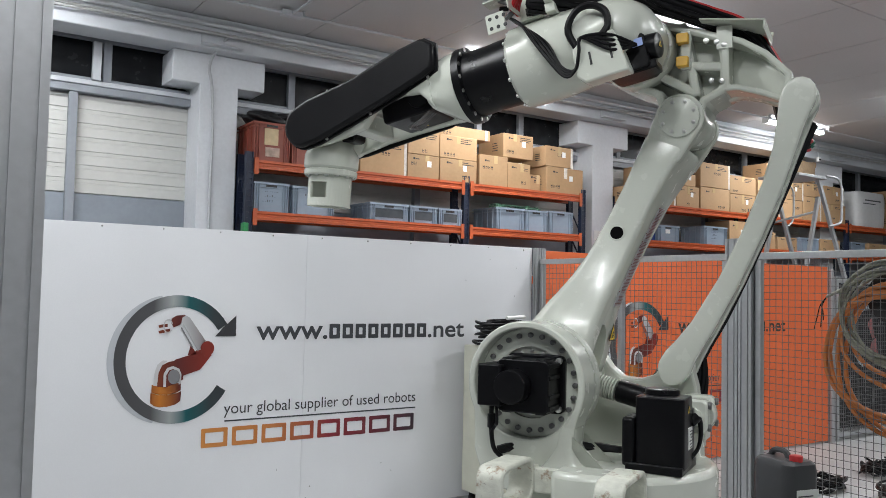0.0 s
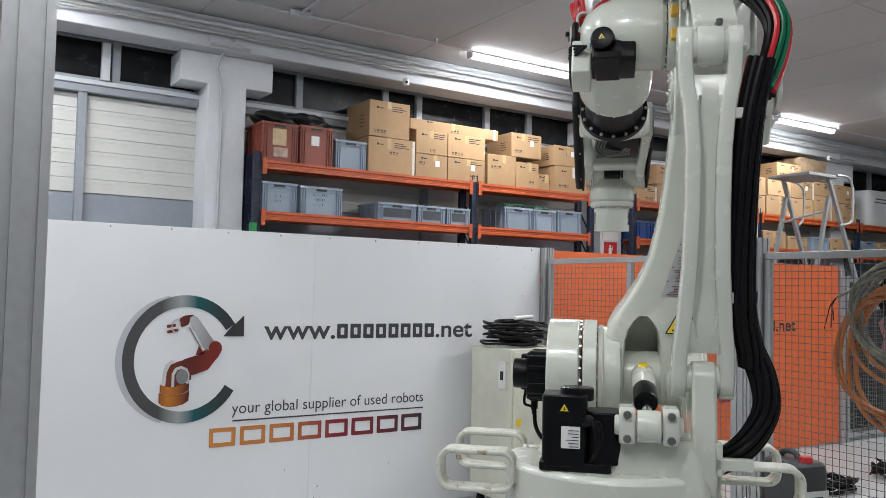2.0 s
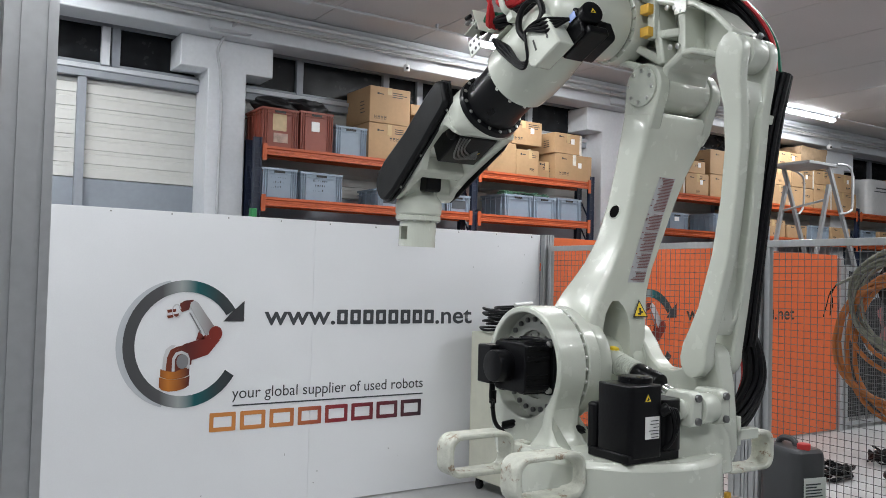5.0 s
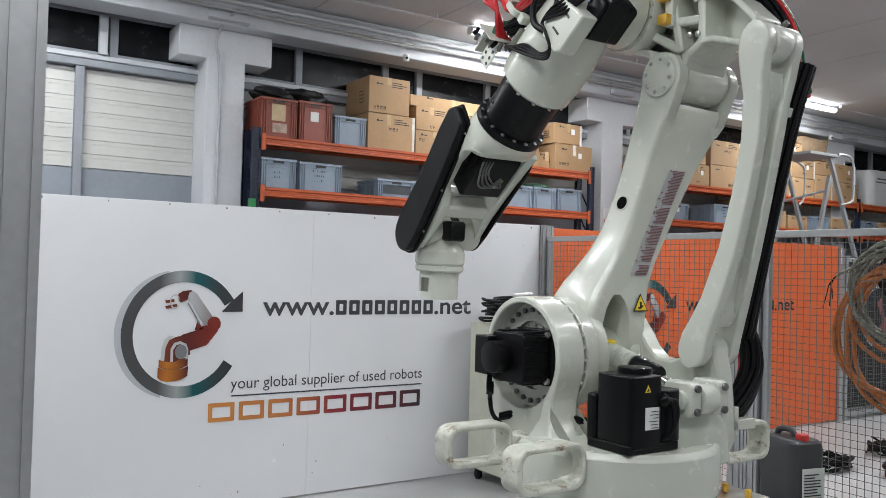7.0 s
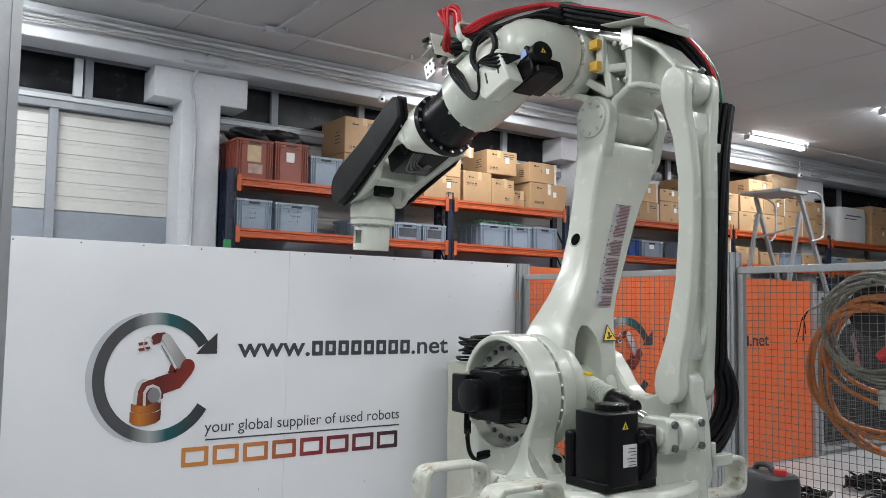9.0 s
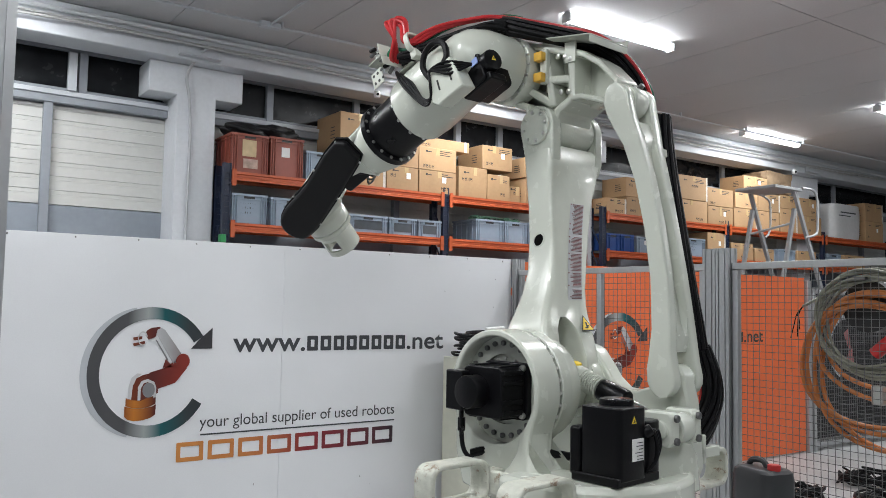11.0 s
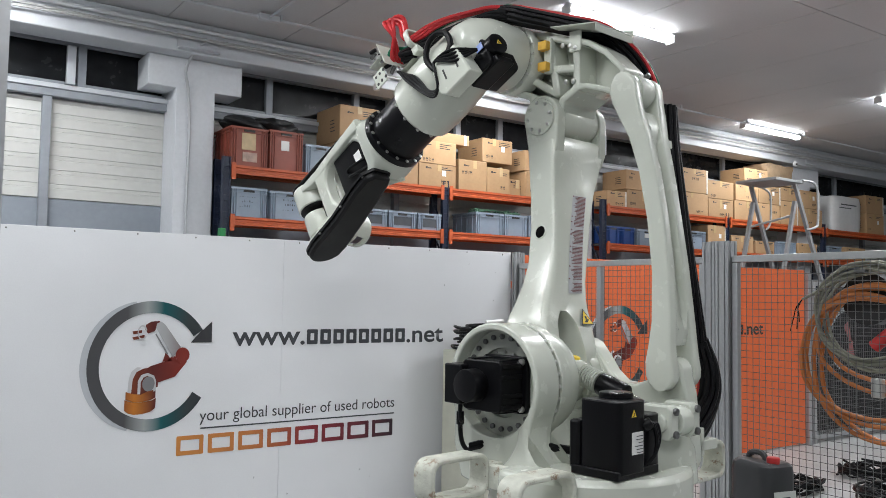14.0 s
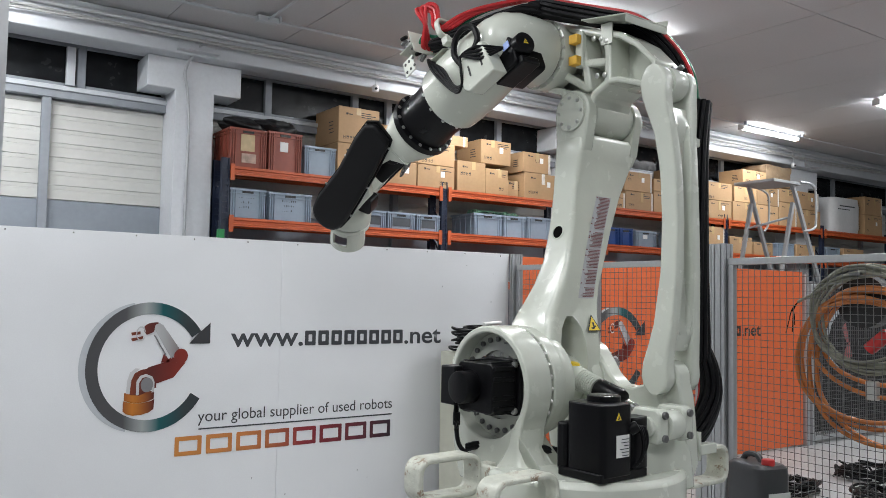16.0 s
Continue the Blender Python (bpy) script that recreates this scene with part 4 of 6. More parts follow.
# ---- robot controller by the partition ----
cab = thing("controller_cabinet", "cream robot controller cabinet on castors", "cabinet", at=pose(0.14, 0, 0))
part("body", boxes(((3.36, 4.5, 0.09), (3.86, 4.98, 1.15))), CABINET, cab, bevel=0.008)
part("door", boxes(((3.375, 4.49, 0.12), (3.845, 4.4985, 1.13))), CABINET, cab, bevel=0.003)
part("switch_plate", boxes(((3.345, 4.55, 0.87), (3.3585, 4.63, 1.06))), LABEL, cab, "pale switch plate")
part("switch", boxes(((3.34, 4.575, 0.93), (3.3445, 4.605, 0.99))), INK, cab)
part("warning_label", boxes(((3.4, 4.487, 0.62), (3.44, 4.4895, 0.67))), SIGN_YELLOW, cab, "yellow warning label")
for x in (3.42, 3.8):
    for y in (4.56, 4.92):
        bm = B()
        rod(bm, (x - 0.015, y, 0.037), (x + 0.015, y, 0.037), 0.037, edge=0.006)
        box(bm, (x - 0.02, y - 0.02, 0.06), (x + 0.02, y + 0.02, 0.089))
        part("castor", bm, BLACK, cab)
random.seed(51)
bm = B()
for k in range(16):
    r = random.uniform(0.1, 0.2)
    c = (3.7 + random.uniform(-0.05, 0.05), 4.72 + random.uniform(-0.04, 0.04), 1.165 + 0.011 * k)
    tube(bm, [(c[0] + r * 1.15 * math.cos(a), c[1] + r * math.sin(a), c[2] + random.uniform(-0.008, 0.012)) for a in [2 * math.pi * j / 10 for j in range(11)]], 0.009, 6, 4)
solid("cable_heap", bm, CABLE_BLACK, "coiled black cables heaped on the cabinet", "cables", kind="stuff")
bm = B()
rod(bm, (3.6, 4.6, 1.358), (3.84, 4.7, 1.366), 0.014, seg=12)
solid("cable_plug", bm, LABEL, "pale connector lying on the coiled cables", "plug")

# ---- cable coil on the fence ----
coil = thing("cable_coil", "hung coil of orange and grey cables on the fence", "cables")
part("hook", boxes(((FX + 0.012, 2.26, 1.7), (FX + 0.12, 2.32, 1.715))), DARK_STEEL, coil)
bm = B()
m = Matrix.Translation((FX + 0.125, 2.31, 1.56)) @ Matrix.Rotation(radians(90), 4, "Y")
lathe(bm, [(0.02, 0.0), (0.14, 0.0), (0.14, 0.1), (0.02, 0.1)], m, 28)
part("drum", bm, material("drum_grey", (0.018, 0.018, 0.02), 0.5, grain=0.1), coil, "dark plastic hose drum")
random.seed(61)


def loops(count, cy, cz, ry, rz, r, jitter, mat, name):
    for k in range(count):
        bm = B()
        jy, jz, jr = random.uniform(-jitter, jitter), random.uniform(-jitter, jitter), 1 + random.uniform(-0.07, 0.07)
        xx = FX + 0.045 + random.uniform(0.0, 0.06)
        tube(bm, [(xx + 0.012 * math.sin(3 * a + k), cy + jy + ry * jr * math.cos(a), cz + jz + rz * jr * math.sin(a) * (1 + 0.05 * math.sin(a * 2 + k))) for a in [2 * math.pi * j / 16 for j in range(17)]], r, 8, 5)
        part(name, bm, mat, coil)


loops(2, 2.28, 1.24, 0.36, 0.33, 0.0125, 0.015, CABLE_ORANGE, "orange_loop")
loops(2, 2.2, 1.22, 0.37, 0.42, 0.0125, 0.015, CABLE_ORANGE, "orange_loop")
loops(2, 2.22, 1.36, 0.33, 0.27, 0.0125, 0.02, CABLE_ORANGE, "orange_loop")
loops(9, 2.25, 1.475, 0.3, 0.26, 0.0078, 0.025, CABLE_GREY, "grey_loop")
bm = B()
tube(bm, [(FX + 0.06, 2.2, 1.7), (FX + 0.05, 2.4, 1.67), (FX + 0.04, 2.566, 1.586), (FX + 0.04, 2.63, 1.555)], 0.0085, 6)
part("loose_end", bm, CABLE_GREY, coil)
for k, (dy, dz) in enumerate(((0.035, -0.17), (0.02, -0.13), (0.028, -0.1), (0.075, -0.18))):
    bm = B()
    tube(bm, [(FX + 0.04, 2.63, 1.555), (FX + 0.04, 2.655 + 0.004 * k, 1.51), (FX + 0.04, 2.64 + dy * 0.6, 1.555 + dz * 0.6), (FX + 0.04, 2.63 + dy, 1.555 + dz)], 0.003, 5)
    part("frayed_core", bm, CABLE_BLACK, coil)
bm = B()
rod(bm, (FX + 0.05, 2.24, 1.31), (FX + 0.06, 2.14, 1.4), 0.034, seg=16)
plug = part("plug", bm, RED_CAP, coil, "red industrial plug")
part("connector", boxes(((FX + 0.03, 2.19, 1.05), (FX + 0.07, 2.25, 1.15))), STEEL, coil, "metal multi-pin connector", bevel=0.006)

# ---- canister and floor clutter ----
solid("plinth_box", boxes(((3.71, 2.44, 0), (4.11, 2.82, 0.33))), material("plinth_grey", (0.2, 0.2, 0.2), 0.6, grain=0.1), "low grey plinth under the canister", "plinth", bevel=0.01)
can = thing("canister", "dark grey plastic canister with a red cap", "canister", at=pose(3.91, 2.62, 0.332, 0, 0, -12))
bm = B()
loft(bm, [[(px * sx, py * sy, z) for px, py in rounded(2, 2, 0.45, 4)] for z, sx, sy in ((0.0, 0.1, 0.13), (0.012, 0.108, 0.138), (0.325, 0.108, 0.138), (0.36, 0.104, 0.132), (0.376, 0.09, 0.115), (0.378, 0.03, 0.03))])
part("body", bm, CAN_GREY, can, bevel=0.004)
bm = B()
tube(bm, [(0.0, 0.11, 0.34), (0.0, 0.08, 0.4), (0.0, 0.0, 0.408), (0.0, -0.03, 0.37)], 0.016, 8)
part("grip", bm, CAN_GREY, can)
bm = B()
rod(bm, (-0.01, -0.085, 0.35), (-0.01, -0.085, 0.405), 0.033, edge=0.006)
part("cap", bm, RED_CAP, can, "red screw cap")
part("label", boxes(((-0.06, -0.1405, 0.02), (0.085, -0.1385, 0.24))), LABEL, can, "white printed label")
bm = B()
for k in range(12):
    box(bm, (-0.05, -0.1425, 0.04 + 0.015 * k), (-0.05 + random.uniform(0.06, 0.12), -0.1402, 0.046 + 0.015 * k))
part("printed_lines", bm, GREY_PRINT, can, smooth=0)
random.seed(71)
for cx, cy, s in ((6.3, 3.9, 0.3), (6.6, 3.3, 0.35), (5.3, 3.7, 0.25), (7.4, 3.9, 0.35)):
    bm = B()
    for k in range(12):
        r = s * random.uniform(0.4, 1.0)
        ph = random.uniform(0, 6)
        tube(bm, [(cx + r * math.cos(a + ph), cy + r * 0.7 * math.sin(a + ph), 0.012 + random.uniform(0, 0.1)) for a in [5.2 * j / 9 for j in range(10)]], 0.01, 6, 4)
    solid("floor_cables", bm, CABLE_BLACK, "tangled black cables lying on the floor", "cables", "cables on the floor", kind="stuff")
green = thing("green_crate", "green plastic crate standing on the floor", "crate", at=pose(3.95, 2.02, 0))
bm = B()
for z in (0.0, 0.12, 0.24, 0.36):
    frame_prism(bm, rounded(0.4, 0.4, 0.02, 2), rounded(0.38, 0.38, 0.015, 2), z, z + 0.09, "z")
part("body", bm, GREEN_PLASTIC, green, smooth=0)
for sx in (-1, 1):
    for sy in (-1, 1):
        part("corner_post", boxes(((sx * 0.19 - 0.012, sy * 0.19 - 0.012, 0), (sx * 0.19 + 0.012, sy * 0.19 + 0.012, 0.47))), GREEN_PLASTIC, green)


# ---- the robot ----
# robot space: x forward, y to its left, z up, when the first joint stands at zero
J2X, J2Z = 0.233, 1.208
ARM = 1.15
FORE = Vector((0.184, 0.005, 0.294))
TUBE_END = 0.669
WRIST = 0.714
REAR = Vector((-0.212, -0.30, 1.257))
SPRING_FOOT = Vector((-0.325, -0.115, 1.1))
SPRING_EYE = Vector((-0.1, -0.115, 0.03))

robot = thing("industrial_robot", "cream six-axis industrial robot arm with black motors and cable dress pack", "robot", at=pose(2.283, 2.303, 0))


def inset(pts, d):
    out, n = [], len(pts)
    area = sum(pts[i][0] * pts[(i + 1) % n][1] - pts[(i + 1) % n][0] * pts[i][1] for i in range(n))
    s = 1 if area > 0 else -1
    for i in range(n):
        a, b, c = Vector(pts[i - 1]), Vector(pts[i]), Vector(pts[(i + 1) % n])
        n1 = Vector((-(b - a).y, (b - a).x)).normalized() * s
        n2 = Vector((-(c - b).y, (c - b).x)).normalized() * s
        m = (n1 + n2)
        m = m.normalized() if m.length > 1e-6 else n1
        k = d / max(m.dot(n1), 0.4)
        out.append(tuple(b + m * k))
    return out


def circle(cx, cz, r, a0=0, a1=360, n=24):
    return [(cx + r * math.cos(radians(a0 + (a1 - a0) * k / n)), cz + r * math.sin(radians(a0 + (a1 - a0) * k / n))) for k in range(n + (a1 - a0 < 360))]


def bolts(parent, centre, axis, radius, count, size=0.009, start=0, height=0.008, span=360, mat=STEEL):
    """Bolt heads on a circle; each one is a part."""
    q = Vector(axis).to_track_quat("Z", "Y").to_matrix().to_4x4()
    bm = B()
    lathe(bm, [(size * 0.55, height), (size, height * 0.8), (size, 0)], Matrix.Identity(4), 8)
    me = mesh_from("bolt", bm, mat)
    for k in range(count):
        a = radians(start + span * k / count)
        ob = new("bolt", me)
        ob.parent = parent
        ob.matrix_basis = Matrix.Translation(centre) @ q @ Matrix.Translation((radius * math.cos(a), radius * math.sin(a), 0))


def triangle_sign(parent, centre, normal, size, up=(0, 0, 1)):
    n = Vector(normal).normalized()
    u = Vector(up)
    u = (u - n * u.dot(n)).normalized()
    s = u.cross(n)
    m = Matrix.Translation(centre) @ Matrix((s, u, n)).transposed().to_4x4()
    for name, k, lift, mat in (("warning_sign", 1.0, 0.001, INK), ("sign_face", 0.8, 0.002, SIGN_YELLOW)):
        bm = B()
        pts = [(-0.5 * size * k, -0.29 * size * k), (0.5 * size * k, -0.29 * size * k), (0, 0.58 * size * k)]
        v = [bm.verts.new(m @ Vector((p[0], p[1], h))) for h in (lift - 0.001, lift) for p in pts]
        bm.faces.new(v[:3][::-1])
        bm.faces.new(v[3:])
        for i in range(3):
            j = (i + 1) % 3
            bm.faces.new((v[i], v[j], v[3 + j], v[3 + i]))
        part(name, bm, mat, parent, "yellow and black warning triangle" if k == 1.0 else "", smooth=0)
    bm = B()
    for dx, dz, w, h in ((0, 0.02, 0.12, 0.3), (-0.08, -0.12, 0.2, 0.08), (0.07, -0.03, 0.2, 0.07)):
        box(bm, (dx * size - w * size / 2, dz * size - h * size / 2, 0.0015), (dx * size + w * size / 2, dz * size + h * size / 2, 0.0028), m)
    part("sign_symbol", bm, INK, parent, smooth=0)


# pedestal and fixed base
bm = B()
lathe(bm, [(0.42, 0.0), (0.42, 0.03), (0.27, 0.035), (0.27, 0.5), (0.4, 0.505), (0.4, 0.54)], seg=40)
part("pedestal", bm, DARK_STEEL, robot, "dark steel pedestal bolted to the floor")
bm = B()
lathe(bm, [(0.34, 0.542), (0.34, 0.6), (0.3, 0.62), (0.29, 0.72), (0.31, 0.75), (0.31, 0.772)], seg=48)
base = part("base", bm, CREAM, robot, bevel=0.004)
part("connector_plate", boxes(((0.2, -0.42, 0.7), (0.4, -0.25, 0.735))), STEEL, base, "bare metal connector plate", bevel=0.004)
for y in (-0.4, -0.3):
    bm = B()
    rod(bm, (0.3, y, 0.736), (0.3, y, 0.77), 0.013, seg=14)
    part("fitting", bm, YELLOW, base, "brass yellow fitting")

# ---- turret ----
bm = B()
lathe(bm, [(0.29, 0.775), (0.318, 0.78), (0.318, 0.875), (0.312, 0.905), (0.28, 0.928), (0.1, 0.932)], seg=56)
turret = part("turret", bm, CREAM, robot)
# large ear that carries the arm's drive
ex, ez, er = J2X, J2Z, 0.232
outline = [(ex + er * math.cos(radians(a)), ez + er * math.sin(radians(a))) for a in range(-28, 209, 9)] + [(ex - 0.195, 1.06), (ex - 0.19, 0.99), (ex - 0.215, 0.945), (ex - 0.27, 0.91), (ex - 0.36, 0.885), (ex - 0.34, 0.82), (ex + 0.02, 0.8), (ex + 0.16, 0.83), (ex + 0.2, 0.95)]
fine = []
for p, q in zip(outline, outline[1:] + outline[:1]):
    n = max(1, int((Vector(q) - Vector(p)).length / 0.035))
    fine += [(p[0] + (q[0] - p[0]) * k / n, p[1] + (q[1] - p[1]) * k / n) for k in range(n)]
outline = fine
hole = []
for p in outline:
    d = Vector((p[0] - ex, p[1] - ez)).normalized()
    hole.append((ex + d.x * 0.205, ez + d.y * 0.205))
bm = B()
frame_prism(bm, outline, hole, 0.135, 0.262)
ear = part("ear", bm, CREAM, turret, "large round cast ear", bevel=0.012)
bm = B()
loft(bm, [[((x0 + x1) / 2 + px * (x1 - x0) / 2, (y0 + y1) / 2 + py * (y1 - y0) / 2, z) for px, py in rounded(2, 2, 0.5, 4)] for z, x0, x1, y0, y1 in ((1.06, 0.035, 0.1, 0.14, 0.263), (0.99, 0.04, 0.11, 0.14, 0.27), (0.94, 0.01, 0.14, 0.135, 0.285), (0.905, -0.06, 0.17, 0.125, 0.305), (0.87, -0.13, 0.2, 0.1, 0.325), (0.78, -0.15, 0.22, 0.1, 0.335))])
part("ear_foot", bm, CREAM, turret, "cast foot that sweeps from ear to deck", smooth=50)
bm = B()
ring(bm, (ex, 0.13, ez), (ex, 0.2, ez), 0.206, 0.135)
part("drive_ring", bm, CREAM, turret, "machined drive ring")
bolts(turret, (ex, 0.2, ez), (0, 1, 0), 0.178, 24, 0.0105, height=0.013, mat=DARK_STEEL)
bm = B()
ring(bm, (ex, 0.14, ez), (ex, 0.186, ez), 0.137, 0.085)
part("gear_flange", bm, CREAM, turret)
bolts(turret, (ex, 0.186, ez), (0, 1, 0), 0.118, 16, 0.007, height=0.008)
bm = B()
ring(bm, (ex, 0.066, ez), (ex, 0.12, ez), 0.232, 0.12)
part("gear_case", bm, CREAM, turret)
bolts(turret, (ex, 0.125, ez), (0, 1, 0), 0.222, 30, 0.0085, height=0.012)
# drive motor on the ear
bm = B()
prism(bm, rounded(0.235, 0.215, 0.025, 3, ex - 0.025, ez), 0.188, 0.222)
prism(bm, rounded(0.2, 0.19, 0.02, 3, ex - 0.025, ez), 0.222, 0.345)
motor = part("arm_motor", bm, BLACK, turret, "black finned servo motor", bevel=0.005)
for t in (-0.075, -0.035, 0.035, 0.075):
    part("cooling_fin", boxes(((ex - 0.13, 0.232, ez + t - 0.009), (ex + 0.08, 0.34, ez + t + 0.009))), BLACK, motor, bevel=0.003)
for s in (-0.09, 0.04):
    part("motor_band", boxes(((ex + s - 0.02, 0.23, ez - 0.1), (ex + s + 0.02, 0.335, ez + 0.1))), BLACK, motor, bevel=0.004)
bm = B()
rod(bm, (ex, 0.34, ez), (ex, 0.41, ez), 0.062, edge=0.008)
part("encoder_cap", bm, BLACK, motor)
part("terminal_box", boxes(((ex + 0.045, 0.25, ez - 0.075), (ex + 0.135, 0.385, ez + 0.075))), BLACK, motor, bevel=0.006)
for s in (-1, 1):
    for t in (-1, 1):
        bm = B()
        rod(bm, (ex - 0.025 + s * 0.098, 0.221, ez + t * 0.088), (ex - 0.025 + s * 0.098, 0.238, ez + t * 0.088), 0.0125, seg=10, edge=0.003)
        part("screw", bm, STEEL, motor)
bm = B()
tube(bm, [(ex + 0.1, 0.33, ez - 0.07), (ex + 0.1, 0.33, ez - 0.16), (ex + 0.09, 0.32, ez - 0.24), (ex + 0.05, 0.28, ez - 0.29)], 0.009, 8)
tube(bm, [(ex + 0.07, 0.36, ez - 0.05), (ex + 0.06, 0.37, ez - 0.13), (ex + 0.08, 0.34, ez - 0.15), (ex + 0.1, 0.335, ez - 0.18)], 0.006, 6)
cyl(bm, (ex + 0.1, 0.33, ez - 0.16), (ex + 0.1, 0.33, ez - 0.11), 0.015, seg=10)
part("motor_cable", bm, CABLE_BLACK, turret, "black motor cable with a plug")
# first joint's motor on the deck
bm = B()
prism(bm, rounded(0.17, 0.155, 0.02, 3, -0.215, 0.17), 0.93, 1.175, "z")
m1 = part("turn_motor", bm, BLACK, turret, "black servo motor standing on the turret", bevel=0.004)
bm = B()
rod(bm, (-0.2, 0.13, 1.15), (-0.2, 0.13, 1.196), 0.06, edge=0.006)
part("encoder_cap", bm, BLACK, m1)
bm = B()
prism(bm, rounded(0.16, 0.12, 0.04, 4, -0.21, 0.035), 0.94, 1.12, "z")
part("reducer_case", bm, BLACK, m1, bevel=0.005)
part("flange_plate", boxes(((-0.297, 0.01, 0.915), (-0.1, 0.255, 0.945))), BLACK, m1, bevel=0.004)
part("gear_cover", boxes(((-0.13, 0.12, 0.93), (-0.085, 0.25, 1.1))), BLACK, m1, bevel=0.012)
part("motor_label", boxes(((-0.3025, 0.115, 0.995), (-0.3, 0.18, 1.07))), LABEL, m1, "white printed label")
bm = B()
for k in range(6):
    box(bm, (-0.304, 0.12, 1.0 + 0.011 * k), (-0.3027, 0.12 + random.uniform(0.02, 0.05), 1.0025 + 0.011 * k))
part("printed_lines", bm, GREY_PRINT, m1, smooth=0)
triangle_sign(m1, (-0.3005, 0.17, 1.13), (-1, 0, 0), 0.035)
cables(m1, "turn_motor_cable", CABLE_BLACK, [[(-0.3, 0.09 - 0.008 * k, 1.1 - 0.01 * k), (-0.315, 0.075 - 0.008 * k, 1.09), (-0.32, 0.06 - 0.006 * k, 1.04), (-0.312, 0.06, 0.985), (-0.29, 0.08, 0.95)] for k in range(4)], 0.007, "black looped motor cable")
bm = B()
rod(bm, (-0.29, 0.1, 1.08), (-0.312, 0.08, 1.1), 0.02, seg=12)
part("motor_plug", bm, BLACK, m1)
m1.location = (-0.045, 0, 0.018)
cables(turret, "deck_cable", CABLE_BLACK, [[(0.33, 0.28, 0.95 + 0.012 * k), (0.25, 0.24, 0.975 + 0.012 * k), (0.16, 0.19, 0.99), (0.02, 0.13, 0.985 - 0.01 * k), (-0.12, 0.1, 0.975)] for k in range(2)], 0.011, "black cable lying across the deck")
bm = B()
prism(bm, circle(-0.02, 0.01, 0.395, 75, 285, 36), 0.74, 0.931, "z")
part("motor_deck", bm, CREAM, turret, "cream cast deck under the motor", bevel=0.022)
# right-hand side plate with the crank arm to the rear link
bm = B()
cr = [(ex + 0.17, 0.9), (ex + 0.19, 1.0)] + circle(ex, ez, 0.17, -20, 120, 12) + [(ex - 0.13, 1.3), (ex - 0.17, 1.245), (ex - 0.22, 1.205), (ex - 0.29, 1.2), (ex - 0.36, 1.225)] + circle(REAR.x, REAR.z, 0.062, 40, 190, 8) + [(-0.29, 1.18), (-0.3, 1.08), (-0.31, 0.93), (-0.28, 0.86), (0.1, 0.86)]
prism(bm, cr, -0.345, -0.262)
part("crank_plate", bm, CREAM, turret, "cast side plate with a crank arm", bevel=0.01)
bm = B()
rod(bm, (REAR.x, -0.4, REAR.z), (REAR.x, -0.2, REAR.z), 0.05)
part("pivot_pin", bm, CREAM, turret)
bm = B()
rod(bm, (ex, -0.36, ez), (ex, -0.255, ez), 0.15, edge=0.01)
part("side_bearing", bm, CREAM, turret)
# rear body and spring bracket
bm = B()
loft(bm, [[(-0.2 + px * sx, -0.13 + py * sy, z) for px, py in rounded(2, 2, 0.4, 4)] for z, sx, sy in ((0.85, 0.13, 0.2), (0.98, 0.12, 0.19), (1.05, 0.1, 0.16))])
part("rear_body", bm, CREAM, turret, bevel=0.006)
for y0, y1 in ((-0.07, -0.015), (-0.215, -0.16)):
    bm = B()
    prism(bm, [(-0.29, 1.04), (-0.36, 1.04), (-0.375, 1.06), (-0.375, 1.15), (-0.36, 1.165), (-0.26, 1.165), (-0.22, 1.1), (-0.22, 1.03)], y0, y1)
    part("spring_bracket", bm, CREAM, turret, bevel=0.008)
    for z in (1.062, 1.143):
        bm = B()
        rod(bm, (-0.372, (y0 + y1) / 2, z), (-0.386, (y0 + y1) / 2, z), 0.014, seg=12, edge=0.003)
        part("bolt", bm, DARK_STEEL, turret)
bm = B()
rod(bm, (-0.325, -0.23, 1.1), (-0.325, 0.0, 1.1), 0.035)
part("spring_pin", bm, CREAM, turret)
bm = B()
rod(bm, (-0.335, -0.155, 1.1), (-0.335, -0.075, 1.1), 0.055)
part("spring_boss", bm, CREAM, turret)
# lifting pockets: worn loops on both sides
for s in (1, -1):
    for xx in (0.2, -0.2):
        bm = B()
        frame_prism(bm, rounded(0.29, 0.155, 0.05, 5, s * 0.495, 0.893), rounded(0.255, 0.118, 0.036, 5, s * 0.492, 0.893), xx - 0.048, xx + 0.048, "x")
        box(bm, (xx - 0.03, min(s * 0.25, s * 0.353), 0.85), (xx + 0.03, max(s * 0.25, s * 0.353), 0.92))
        part("lifting_loop", bm, CREAM_WORN, turret, "worn cream lifting loop with chipped paint", bevel=0.006)
    part("loop_bar", boxes(((-0.155, min(s * 0.335, s * 0.36), 0.84), (0.155, max(s * 0.335, s * 0.36), 0.93))), CREAM_WORN, turret, bevel=0.008)
    bm = B()
    rod(bm, (-0.1, s * 0.355, 0.885), (-0.1, s * 0.37, 0.885), 0.014, seg=12, edge=0.003)
    part("bolt", bm, DARK_STEEL, turret)
# hose bend at the turret
offs = [(0.02 * math.cos(a), 0.02 * math.sin(a)) for a in [k * 1.05 for k in range(6)]] + [(0, 0)]
LOW = [(-0.22, -0.46, 1.37), (-0.24, -0.5, 1.27), (-0.245, -0.51, 1.17), (-0.235, -0.47, 1.07), (-0.22, -0.41, 1.0), (-0.18, -0.35, 0.96)]
bundle(turret, LOW, 1.6, 2.7)
bm = B()
box(bm, (-0.31, -0.46, 0.96), (-0.27, -0.34, 1.0))
box(bm, (-0.31, -0.36, 0.94), (-0.25, -0.34, 1.05))
part("cable_clamp", bm, CREAM, turret, bevel=0.004)

